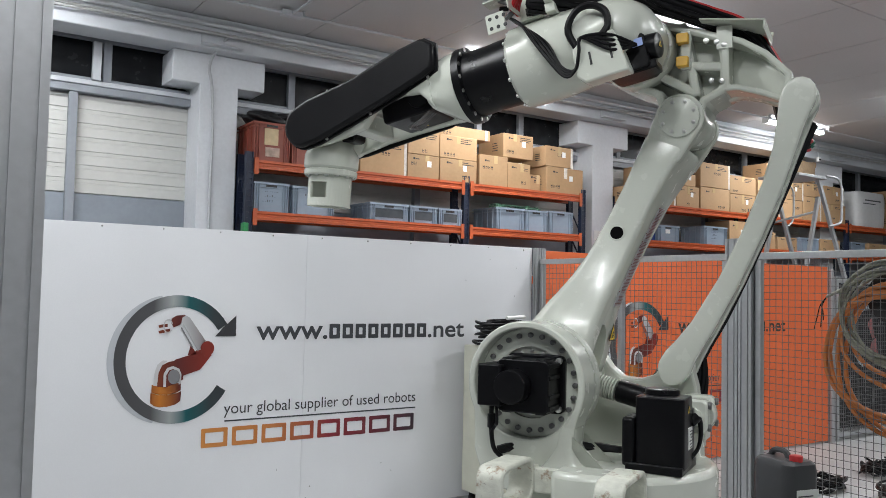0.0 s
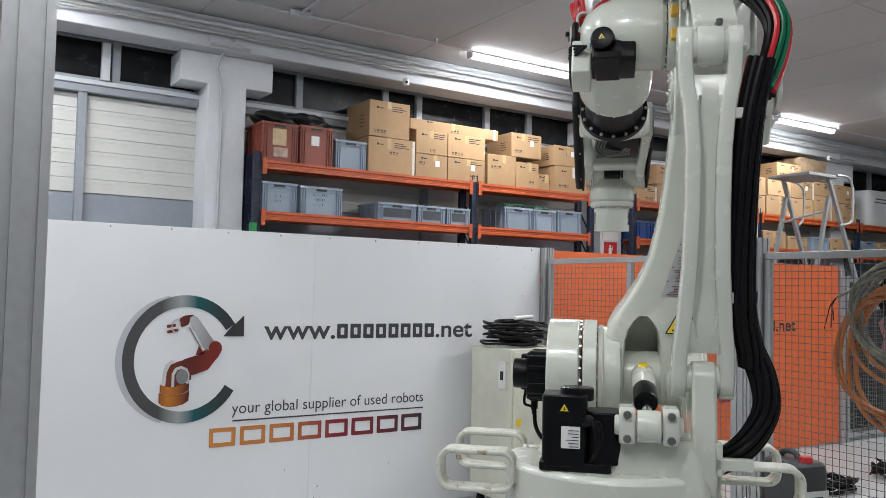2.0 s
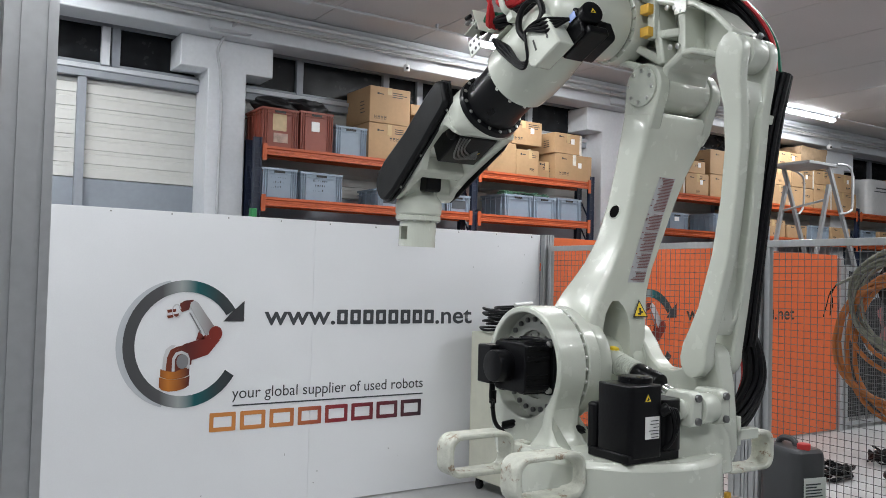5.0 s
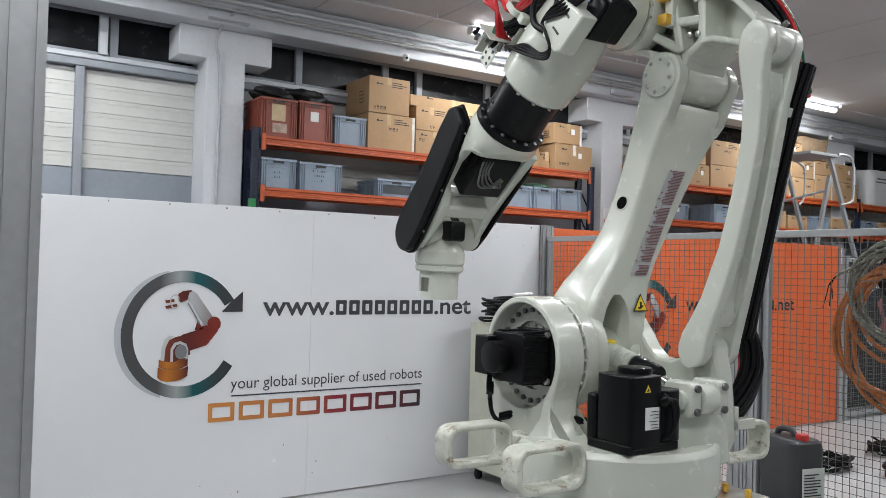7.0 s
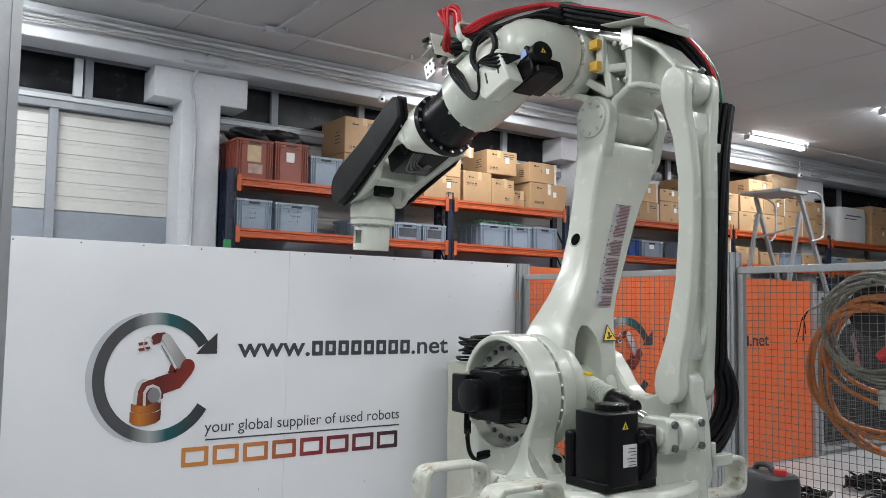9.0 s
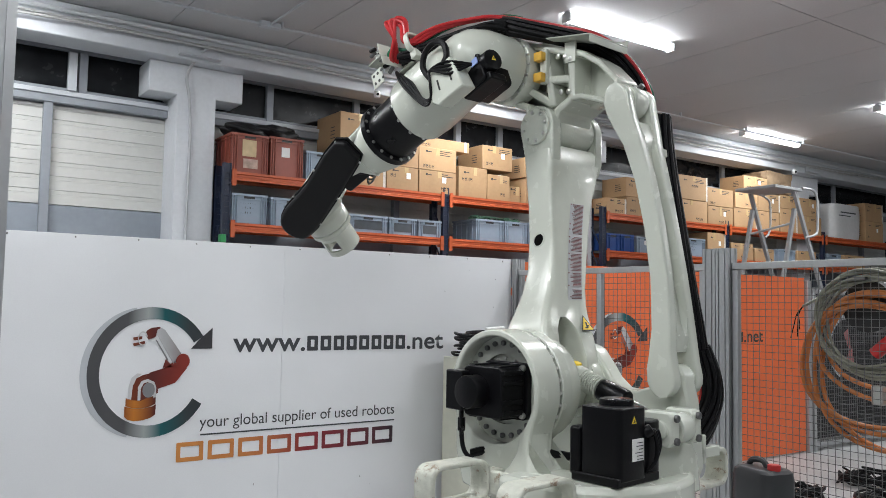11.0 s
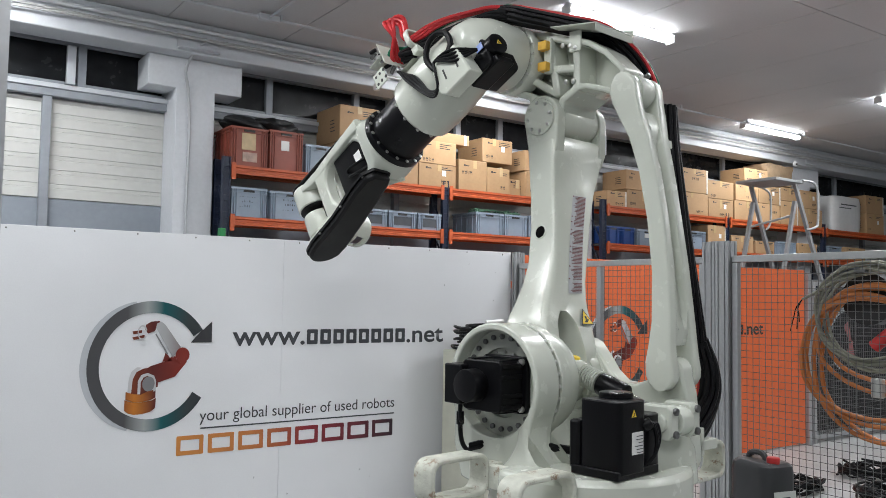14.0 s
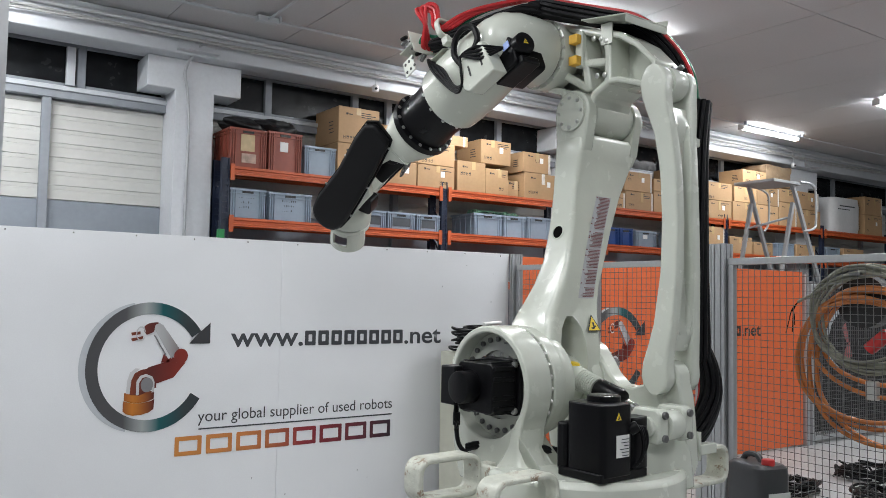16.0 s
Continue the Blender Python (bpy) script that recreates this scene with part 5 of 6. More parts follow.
# ---- lower arm ----
def notched(z, x0, x1, y0, y1, depth, n0, n1, r=0.3):
    """A rounded section whose rear side (x0) carries a recess between n0 and n1."""
    cx, cy, hx, hy = (x0 + x1) / 2, (y0 + y1) / 2, (x1 - x0) / 2, (y1 - y0) / 2
    rr = r * min(hx, hy)
    pts = []
    for sx, sy, a0 in ((1, 1, 0), (-1, 1, 90)):
        for k in range(6):
            a = radians(a0 + 18 * k)
            pts.append((cx + sx * (hx - rr) + rr * math.cos(a), cy + sy * (hy - rr) + rr * math.sin(a), z))
    pts += [(x0, n1 + 0.006, z), (x0 + min(depth, 0.012), n1, z), (x0 + depth, n1 - 0.004, z), (x0 + depth, n0 + 0.004, z), (x0 + min(depth, 0.012), n0, z), (x0, n0 - 0.006, z)]
    for sx, sy, a0 in ((-1, -1, 180), (1, -1, 270)):
        for k in range(6):
            a = radians(a0 + 18 * k)
            pts.append((cx + sx * (hx - rr) + rr * math.cos(a), cy + sy * (hy - rr) + rr * math.sin(a), z))
    return pts


bm = B()
ARM_BACK = ((-0.08, -0.1), (0.0, -0.125), (0.1, -0.12), (0.17, -0.11), (0.22, -0.1), (0.25, -0.093), (0.27, -0.086), (0.32, -0.074), (0.4, -0.064), (0.5, -0.056), (0.65, -0.048), (0.8, -0.046), (0.95, -0.058), (1.03, -0.075), (1.05, -0.065))


def arm_back(z):
    """The rear face's place at a height of the lower arm."""
    for (z0, x0), (z1, x1) in zip(ARM_BACK, ARM_BACK[1:]):
        if z <= z1:
            return x0 + (x1 - x0) * (z - z0) / (z1 - z0)
    return ARM_BACK[-1][1]


ARM_FRONT = ((-0.08, 0.13, -0.29, 0.05, 0.18, -0.18, -0.04), (0.0, 0.175, -0.292, 0.052, 0.24, -0.18, -0.04), (0.1, 0.172, -0.292, 0.048, 0.22, -0.18, -0.04), (0.17, 0.162, -0.295, 0.036, 0.18, -0.177, -0.045), (0.22, 0.15, -0.298, 0.02, 0.14, -0.165, -0.06),
             (0.25, 0.143, -0.3, 0.006, 0.08, -0.145, -0.08), (0.27, 0.14, -0.303, -0.005, 0.002, -0.125, -0.1), (0.32, 0.13, -0.313, -0.04, 0.0, -0.19, -0.14), (0.4, 0.116, -0.335, -0.09, 0.0, -0.22, -0.19), (0.5, 0.105, -0.375, -0.135, 0.0, -0.27, -0.24),
             (0.65, 0.098, -0.43, -0.17, 0.0, -0.32, -0.28), (0.8, 0.095, -0.49, -0.19, 0.0, -0.36, -0.32), (0.95, 0.098, -0.56, -0.205, 0.0, -0.4, -0.36), (1.03, 0.1, -0.59, -0.212, 0.0, -0.42, -0.38), (1.05, 0.085, -0.585, -0.22, 0.0, -0.42, -0.38))
loft(bm, [notched(z, arm_back(z), x1, y0, y1, d, n0, n1) for z, x1, y0, y1, d, n0, n1 in ARM_FRONT])
lower = part("lower_arm", bm, CREAM, robot, "cream cast lower arm", smooth=40)
bm = B()
rod(bm, (0, -0.03, 0), (0, 0.057, 0), 0.205, seg=48, edge=0.02)
rod(bm, (0, -0.25, 0), (0, -0.03, 0), 0.11, seg=32)
rod(bm, (0, -0.292, 0), (0, -0.2, 0), 0.14, seg=40, edge=0.02)
part("hub", bm, CREAM, lower)
bm = B()
ring(bm, (0, 0.04, 0), (0, 0.062, 0), 0.212, 0.15)
part("hub_rim", bm, CREAM, lower)
bolts(lower, (0, 0.06, 0), (0, 1, 0), 0.2, 28, 0.007)
for y0, y1 in ((-0.275, -0.215), (-0.575, -0.52)):
    bm = B()
    prism(bm, circle(0, ARM, 0.098, -12, 192, 20) + [(-0.07, 0.99), (-0.04, 0.94), (0.06, 0.94), (0.09, 0.99)], y0, y1)
    part("ear", bm, CREAM, lower, bevel=0.008)
bm = B()
rod(bm, (0, -0.217, ARM), (0, -0.203, ARM), 0.082, edge=0.004)
part("pivot_disc", bm, CREAM, lower, "round bolted pivot disc")
bolts(lower, (0, -0.203, ARM), (0, 1, 0), 0.065, 8, 0.008)
bm = B()
rod(bm, (0, -0.592, ARM), (0, -0.61, ARM), 0.075, edge=0.006)
part("pivot_disc", bm, CREAM, lower)
bm = B()
c, d = Vector((0.03, -0.1655, 0.628)), Vector((0, 1, 0.233)).normalized()
ring(bm, c - d * 0.02, c + d * 0.004, 0.034, 0.027)
part("hole_rim", bm, CREAM, lower)
# no recess is cut: a black disc stands for the shade inside
bm = B()
cyl(bm, c - d * 0.02, c + d * 0.0015, 0.027)
part("hole", bm, material("opening_shade", (0.004, 0.004, 0.004), 0.9, spec=0.05), lower, "black disc for the shade in a round opening")
# printed strip on the rear face
strip = B()
marks = B()
for z0, z1 in ((0.345, 0.4), (0.401, 0.47), (0.471, 0.56), (0.561, 0.64), (0.641, 0.79)):
    cy0, cy1 = (-0.233 - (z - 0.4) * 0.32 for z in (z0, z1))
    v = [strip.verts.new((arm_back(z) - 0.0015, c + o, z)) for z, c, o in ((z0, cy0, -0.06), (z0, cy0, 0.035), (z1, cy1, 0.035), (z1, cy1, -0.06))]
    strip.faces.new(v)
    z = z0 + 0.006
    while z < z1 - 0.006:
        c = -0.233 - (z - 0.4) * 0.32
        wide = random.uniform(0.05, 0.078)
        box(marks, (arm_back(z) - 0.0035, c - 0.055, z), (arm_back(z) - 0.002, c - 0.055 + wide, z + 0.0024))
        if random.random() < 0.2:
            box(marks, (arm_back(z) - 0.0035, c + 0.026, z), (arm_back(z) - 0.002, c + 0.032, z + 0.0045))
        z += 0.0062
part("label_strip", strip, STRIP_GREY, lower, "pale grey strip of printed instructions", smooth=0)
tagged(part("label_print", marks, RED_INK, lower, "dark red printed lines", smooth=0), kind="stuff")
triangle_sign(lower, (-0.104, -0.237, 0.23), (-1, 0.0, 0.3), 0.085)

# gas spring between turret and lower arm
bm = B()
rod(bm, (0, 0, -0.02), (0, 0, 0.06), 0.048, edge=0.004)
spring = part("spring_cylinder", bm, CREAM, robot, "gas spring with a black sleeve")
bm = B()
for k in range(7):
    ring(bm, (0, 0, 0.06 + 0.012 * k), (0, 0, 0.069 + 0.012 * k), 0.046, 0.03, 24)
part("ribs", bm, CREAM, spring)
bm = B()
rod(bm, (0, 0, 0.145), (0, 0, 0.27), 0.045, edge=0.01)
part("sleeve", bm, BLACK, spring, "glossy black sleeve")
bm = B()
rod(bm, (0, 0, 0), (0, 0, 0.22), 0.019)
rodp = part("spring_rod", bm, CHROME, robot, "polished spring rod")
bm = B()
rod(bm, (0, 0.025, 0.0), (0, 0.055, 0.0), 0.02, seg=12)
part("valve_cap", bm, SIGN_YELLOW, spring, "yellow valve cap")

# ---- elbow bracket, which keeps level ----
bm = B()
rod(bm, (0, -0.528, 0), (0, -0.277, 0), 0.092, edge=0.01)
elbow = part("elbow_bracket", bm, CREAM, robot, "cream cast elbow bracket with pockets")
cast = [(0.0, -0.07), (0.08, 0.0), (0.1, 0.1), (0.2, 0.14), (0.31, 0.2), (0.345, 0.29), (0.31, 0.385), (0.21, 0.44), (0.08, 0.42), (-0.06, 0.37), (-0.17, 0.33), (-0.185, 0.22), (-0.18, 0.1), (-0.1, 0.06), (-0.085, 0.0)]
bm = B()
prism(bm, inset(cast, 0.01), -0.39, -0.36)
part("web", bm, CREAM, elbow)
bm = B()
frame_prism(bm, cast, inset(cast, 0.032), -0.5, -0.25)
part("rim", bm, CREAM, elbow, bevel=0.012)
for a, b in (((-0.06, 0.09), (0.0, 0.4)), ((-0.06, 0.1), (0.1, 0.2)), ((-0.17, 0.2), (-0.03, 0.22))):
    bm = B()
    d = Vector((b[0] - a[0], b[1] - a[1])).normalized()
    nx, nz = -d.y * 0.018, d.x * 0.018
    prism(bm, [(a[0] - nx, a[1] - nz), (b[0] - nx, b[1] - nz), (b[0] + nx, b[1] + nz), (a[0] + nx, a[1] + nz)], -0.495, -0.255)
    part("rib", bm, CREAM, elbow, bevel=0.01)
# tongue that reaches back to the link
PX, PZ = REAR.x - J2X, REAR.z - J2Z
bm = B()
loft(bm, [[(x, (ya + yb) / 2 + py * (yb - ya) / 2, (za + zb) / 2 + pz * (zb - za) / 2) for py, pz in rounded(2, 2, 0.3, 4)] for x, ya, yb, za, zb in ((-0.15, -0.49, -0.38, 0.09, 0.335), (-0.22, -0.46, -0.365, 0.1, 0.3), (-0.3, -0.41, -0.345, 0.07, 0.24), (-0.37, -0.37, -0.31, 0.035, 0.175), (PX + 0.02, -0.345, -0.257, PZ - 0.06, PZ + 0.075), (PX - 0.03, -0.343, -0.257, PZ - 0.045, PZ + 0.055))])
part("tongue", bm, CREAM, elbow, smooth=40)
bm = B()
rod(bm, (PX, -0.344, PZ), (PX, -0.256, PZ), 0.068, edge=0.008)
part("tongue_eye", bm, CREAM, elbow)
tip = [(-0.16, 0.335), (-0.24, 0.305), (-0.33, 0.245), (-0.42, 0.15), (-0.4, 0.03), (-0.31, 0.07), (-0.22, 0.1), (-0.165, 0.1)]
bm = B()
frame_prism(bm, tip, inset(tip, 0.024), -0.4, -0.25)
part("tongue_rim", bm, CREAM, elbow, bevel=0.008)
for x in (-0.47, -0.43):
    bm = B()
    rod(bm, (x, -0.3 - 0.028, PZ + 0.06), (x - 0.02, -0.3 - 0.028, PZ + 0.075), 0.012, seg=10, edge=0.003)
    part("bolt", bm, DARK_STEEL, elbow)
bm = B()
rod(bm, (FORE.x, -0.3, FORE.z), (FORE.x, -0.2, FORE.z), 0.158, seg=48, edge=0.008)
part("joint_flange", bm, CREAM, elbow)
bolts(elbow, (FORE.x, -0.2, FORE.z), (0, 1, 0), 0.15, 20, 0.006)
for z in (0.225, 0.32):
    part("stop_block", boxes(((-0.035, -0.252, z - 0.018), (0.012, -0.205, z + 0.022))), YELLOW, elbow, "yellow stop block", bevel=0.004)
part("stop_holder", boxes(((-0.04, -0.27, 0.2), (0.0, -0.235, 0.36))), CREAM, elbow, bevel=0.006)
for x, z in ((-0.16, 0.14), (-0.12, 0.145), (-0.14, 0.3), (-0.1, 0.31), (-0.17, 0.285)):
    bm = B()
    rod(bm, (x, -0.25, z), (x, -0.24, z), 0.012, seg=10, edge=0.003)
    part("bolt", bm, STEEL, elbow)
bm = B()
rod(bm, (REAR.x - J2X, -0.4, REAR.z - J2Z), (REAR.x - J2X, -0.2, REAR.z - J2Z), 0.055)
part("rear_pin", bm, CREAM, elbow)
plate_m = Matrix.Translation((-0.2, -0.3, 0.362)) @ Matrix.Rotation(radians(-8), 4, "Y")
bm = B()
box(bm, (-0.13, -0.15, 0), (0.12, 0.12, 0.006), plate_m)
box(bm, (-0.13, -0.15, -0.03), (-0.124, 0.12, 0.0), plate_m)
box(bm, (-0.13, -0.15, 0.006), (0.12, -0.144, 0.03), plate_m)
part("cable_tray", bm, CREAM, elbow, "folded cream cable tray", bevel=0.003)
for y in (-0.11, 0.05):
    part("tray_bracket", boxes(((-0.2, -0.3 + y, 0.27), (-0.14, -0.292 + y, 0.36))), CREAM, elbow)
BACK = [(0.177, -0.15, 0.489), (0.11, -0.16, 0.478), (0.04, -0.185, 0.455), (-0.1, -0.27, 0.412), (-0.22, -0.37, 0.37), (-0.3, -0.475, 0.27), (-0.35, -0.535, 0.15), (-0.385, -0.52, 0.02), (-0.445, -0.47, -0.11)]
bundle(elbow, BACK, 1.2, 0.6)

# ---- rear link ----
BOW = ((-0.066, 0.0, 0.21, 0.03), (-0.053, 0.0, 0.21, 0.075), (-0.03, 0.0, 0.21, 0.112), (0.0, 0.0, 0.21, 0.126), (0.05, -0.002, 0.21, 0.118), (0.11, -0.014, 0.206, 0.1), (0.2, -0.03, 0.185, 0.088), (0.4, -0.048, 0.158, 0.078), (0.6, -0.052, 0.148, 0.074), (0.8, -0.046, 0.15, 0.076),
       (0.95, -0.03, 0.172, 0.082), (1.04, -0.014, 0.205, 0.1), (1.1, -0.003, 0.21, 0.116), (1.15, 0.0, 0.21, 0.126), (1.18, 0.0, 0.21, 0.112), (1.205, 0.0, 0.21, 0.075), (1.216, 0.0, 0.21, 0.03))
bm = B()
loft(bm, [notched(z, x - t / 2, x + t / 2, -w / 2 + 0.03, w / 2 - 0.03, d, -n, n) for z, x, w, t, d, n in ((0.1, -0.012, 0.2, 0.05, 0.0, 0.02), (0.16, -0.022, 0.19, 0.08, 0.0, 0.025), (0.22, -0.032, 0.18, 0.076, 0.025, 0.035), (0.4, -0.048, 0.155, 0.068, 0.036, 0.044), (0.6, -0.052, 0.145, 0.064, 0.036, 0.042), (0.8, -0.046, 0.147, 0.066, 0.036, 0.04), (0.92, -0.033, 0.165, 0.07, 0.025, 0.036), (0.98, -0.025, 0.18, 0.076, 0.0, 0.03), (1.05, -0.014, 0.2, 0.05, 0.0, 0.03))])
rear = part("rear_link", bm, CREAM, robot, "bowed cream rear link", smooth=40)
for s in (1, -1):
    bm = B()
    loft(bm, [[(x + px * t / 2, s * (w / 2 - 0.025) + py * 0.025, z) for px, py in rounded(2, 2, 0.3, 4)] for z, x, w, t in BOW])
    part("link_cheek", bm, CREAM, rear, smooth=40)
SIDE = [(-0.03, -0.165, 1.1), (-0.035, -0.135, 0.92), (-0.04, -0.12, 0.7), (-0.04, -0.117, 0.45), (-0.035, -0.127, 0.25), (-0.02, -0.155, 0.12), (-0.015, -0.165, 0.06)]
bundle(rear, SIDE, 1.0, 2.5)
for z in (0.92, 0.3):
    x = -0.04
    bm = B()
    box(bm, (x - 0.03, -0.115, z - 0.018), (x + 0.03, -0.075, z + 0.018))
    part("cable_clamp", bm, CREAM, rear, bevel=0.004)
    bm = B()
    ring(bm, (x + 0.01, -0.128 - 0.012 * (z > 0.5), z - 0.022), (x + 0.01, -0.128 - 0.012 * (z > 0.5), z + 0.022), 0.046, 0.034, 24)
    part("strap", bm, BLACK, rear, "black strap")

# ---- forearm ----
bm = B()
lathe(bm, [(0.1, -0.205), (0.14, -0.2), (0.151, -0.185), (0.152, -0.1), (0.15, -0.03), (0.13, 0.06), (0.09, 0.12), (0.04, 0.145)], Matrix.Rotation(radians(-90), 4, "X"), 48)
fore = part("forearm", bm, CREAM, robot, "cream forearm housing")
m = Matrix.Translation((0, 0.0, 0)) @ Matrix.Rotation(radians(90), 4, "Y")
bm = B()
loft(bm, [[(x, cy + ry * math.cos(2 * math.pi * k / 40), cz + rz * math.sin(2 * math.pi * k / 40)) for k in range(40)] for x, cy, ry, cz, rz in
          ((-0.1, -0.02, 0.08, 0.03, 0.07), (-0.07, -0.015, 0.12, 0.02, 0.11), (0.0, -0.005, 0.148, 0.01, 0.14), (0.1, 0.0, 0.158, 0.0, 0.155), (0.22, 0.0, 0.168, 0.0, 0.168), (0.34, 0.0, 0.17, 0.0, 0.17), (0.415, 0.0, 0.165, 0.0, 0.165), (0.43, 0.0, 0.15, 0.0, 0.15))])
part("neck", bm, CREAM, fore, "cream forearm neck")
bm = B()
lathe(bm, [(0.12, 0.4), (0.142, 0.428), (0.142, 0.44), (0.137, 0.54), (0.141, 0.64)], m, 48)
part("sleeve", bm, BLACK, fore, "black forearm sleeve")
bolts(fore, (0.428, 0.0, 0), (1, 0, 0), 0.152, 12, 0.008)
bm = B()
prism(bm, rounded(0.17, 0.135, 0.02, 3, -0.025, -0.115), -0.08, 0.095)
mot = part("wrist_motor", bm, BLACK, fore, "black wrist servo motor", bevel=0.006)
bm = B()
rod(bm, (-0.06, 0.04, -0.09), (-0.15, 0.055, -0.105), 0.048, edge=0.006)
part("encoder_cap", bm, BLACK, mot)
part("terminal_box", boxes(((-0.13, -0.02, -0.19), (0.05, 0.08, -0.155))), BLACK, mot, bevel=0.006)
part("blue_plate", boxes(((-0.1, 0.099, -0.1), (-0.06, 0.103, -0.07))), material("blue_label", (0.3, 0.4, 0.75), 0.4), mot, "pale blue type plate")
triangle_sign(mot, (-0.152, 0.056, -0.105), (-1, 0.15, -0.15), 0.03)
bm = B()
prism(bm, [(-0.05, -0.2), (0.12, -0.2), (0.15, -0.17), (0.15, -0.06), (0.1, -0.03), (-0.02, -0.03)], 0.1, 0.18)
part("motor_cover", bm, CREAM, fore, "cream sheet cover", bevel=0.008)
for x in (0.0, 0.08):
    part("cover_slot", boxes(((x, 0.1795, -0.14), (x + 0.008, 0.183, -0.09))), INK, fore, "black cable tie")
bm = B()
tube(bm, [(0.13, 0.16, -0.06), (0.15, 0.175, 0.02), (0.11, 0.175, 0.08), (0.05, 0.17, 0.09), (0.0, 0.17, 0.05), (0.0, 0.17, -0.01), (0.04, 0.18, -0.05)], 0.014, 8)
part("cable_loop", bm, CABLE_BLACK, fore, "black cable loop")
cables(fore, "motor_cable", CABLE_BLACK, [[(0.4, 0.03 + 0.02 * k, 0.19), (0.33, 0.13 + 0.012 * k, 0.11), (0.24 + 0.012 * k, 0.175 + 0.008 * k, 0.0), (0.2, 0.18, -0.11 - 0.012 * k), (0.15, 0.18, -0.14), (0.12, 0.19, -0.08), (0.1, 0.19, -0.03), (0.0, 0.185, -0.05 - 0.02 * k), (-0.08, 0.12, -0.1)] for k in range(4)], 0.0065, "thin black motor cable")
# cable end bracket on the forearm
BR = Vector((0.3, 0.16, 0.2))
def at_bracket(name, bm, mat, label="", bevel=0.0):
    ob = part(name, bm, mat, fore, label, bevel)
    ob.location = BR
    return ob


at_bracket("cable_bracket", boxes(((-0.02, -0.09, -0.06), (0.06, -0.084, 0.05)), ((0.054, -0.084, -0.02), (0.06, 0.05, 0.03)), ((-0.05, -0.14, -0.062), (0.06, -0.03, -0.055))), CREAM, "perforated cream cable bracket", 0.003)
at_bracket("bracket_plate", boxes(((0.06, -0.03, 0.03), (0.16, 0.05, 0.036)), ((0.06, -0.03, 0.036), (0.066, 0.05, 0.1))), CREAM, "", 0.003)
at_bracket("bracket_arm", boxes(((0.08, 0.04, -0.1), (0.16, 0.047, -0.02))), CREAM, "", 0.003)
# black discs on the uncut plates stand for the dark of the holes
bm = B()
for x in (0.08, 0.11, 0.14):
    for z in (-0.08, -0.04):
        cyl(bm, (x, 0.0465, z), (x, 0.0485, z), 0.008, seg=10)
    for y in (-0.01, 0.03):
        cyl(bm, (x, y, 0.0355), (x, y, 0.0375), 0.008, seg=10)
tagged(at_bracket("bracket_holes", bm, INK), kind="stuff")
random.seed(81)
for k in range(12):
    bm = B()
    a = Vector((random.uniform(0.05, 0.1), -0.07 + 0.012 * k, random.uniform(-0.03, 0.08)))
    rod(bm, a, a + Vector((0.035, 0.004, random.uniform(-0.02, 0.03))), 0.01, seg=10, edge=0.003)
    at_bracket("fitting", bm, (STEEL, DARK_STEEL, BLACK)[k % 3])
TOP = [(-0.14, -0.14, 0.135), (-0.085, -0.11, 0.158), (-0.017, -0.06, 0.17), (0.08, 0.015, 0.172), (0.16, 0.075, 0.17), (0.23, 0.115, 0.17), (0.3, 0.15, 0.175)]
cables(fore, "cable", CABLE_BLACK, strands(TOP, offs, 6.0), 0.0125, "black cable of a thick bundle", step=1)
HOSE = [(-0.16, -0.18, 0.17), (-0.1, -0.16, 0.222), (-0.02, -0.11, 0.25), (0.06, -0.03, 0.258), (0.13, 0.035, 0.25), (0.2, 0.1, 0.22)]
cables(fore, "red_hose", CABLE_RED, [[(p[0] + 0.012 * k, p[1] + 0.02 * k, p[2] + 0.004 * k) for p in HOSE] + [(0.23, 0.13 + 0.02 * k, 0.24), (0.2 + 0.02 * k, 0.15, 0.33), (0.24 + 0.02 * k, 0.17 + 0.015 * k, 0.36), (0.27, 0.18, 0.27), (0.34, 0.16 - 0.02 * k, 0.22), (0.37, 0.13 - 0.03 * k, 0.2)] for k in range(3)], 0.01, "red hose looping to the bracket", 8)
cables(fore, "green_hose", CABLE_GREEN, [[(p[0] - 0.012 * k, p[1] - 0.022 - 0.02 * k, p[2] + 0.01) for p in HOSE] + [(0.27, 0.12, 0.22), (0.33, 0.15 - 0.02 * k, 0.26), (0.38, 0.16 - 0.03 * k, 0.22)] for k in range(2)], 0.0085, "green hose", 8)
bm = B()
frame_prism(bm, rounded(0.15, 0.1, 0.03, 4, 0.1, 0.215), rounded(0.125, 0.075, 0.02, 4, 0.1, 0.215), 0.195, 0.225, "x")
part("hose_clamp", bm, CREAM, fore, "cream hose clamp", bevel=0.004)
part("clamp_foot", boxes(((0.19, 0.06, 0.13), (0.23, 0.15, 0.168))), CREAM, fore, bevel=0.004)

# ---- wrist yoke ----
m = Matrix.Rotation(radians(90), 4, "Y")
bm = B()
lathe(bm, [(0.13, -0.035), (0.163, -0.032), (0.165, 0.0), (0.15, 0.002)], m, 48)
yoke = part("wrist_yoke", bm, BLACK, robot, "wrist yoke behind a black bolted ring")
bolts(yoke, (-0.03, 0, 0), (-1, 0, 0), 0.152, 16, 0.009)
bm = B()
loft(bm, [[(x, cy + py * hy, cz + pz * hz) for py, pz in rounded(2, 2, r, 6)] for x, cy, hy, cz, hz, r in ((0.0, 0, 0.158, 0, 0.158, 0.99), (0.03, 0, 0.164, 0.0, 0.148, 0.85), (0.075, -0.005, 0.172, 0.003, 0.118, 0.6), (0.125, -0.008, 0.174, 0.008, 0.094, 0.45))])
part("collar", bm, CREAM, yoke, "cream yoke collar")
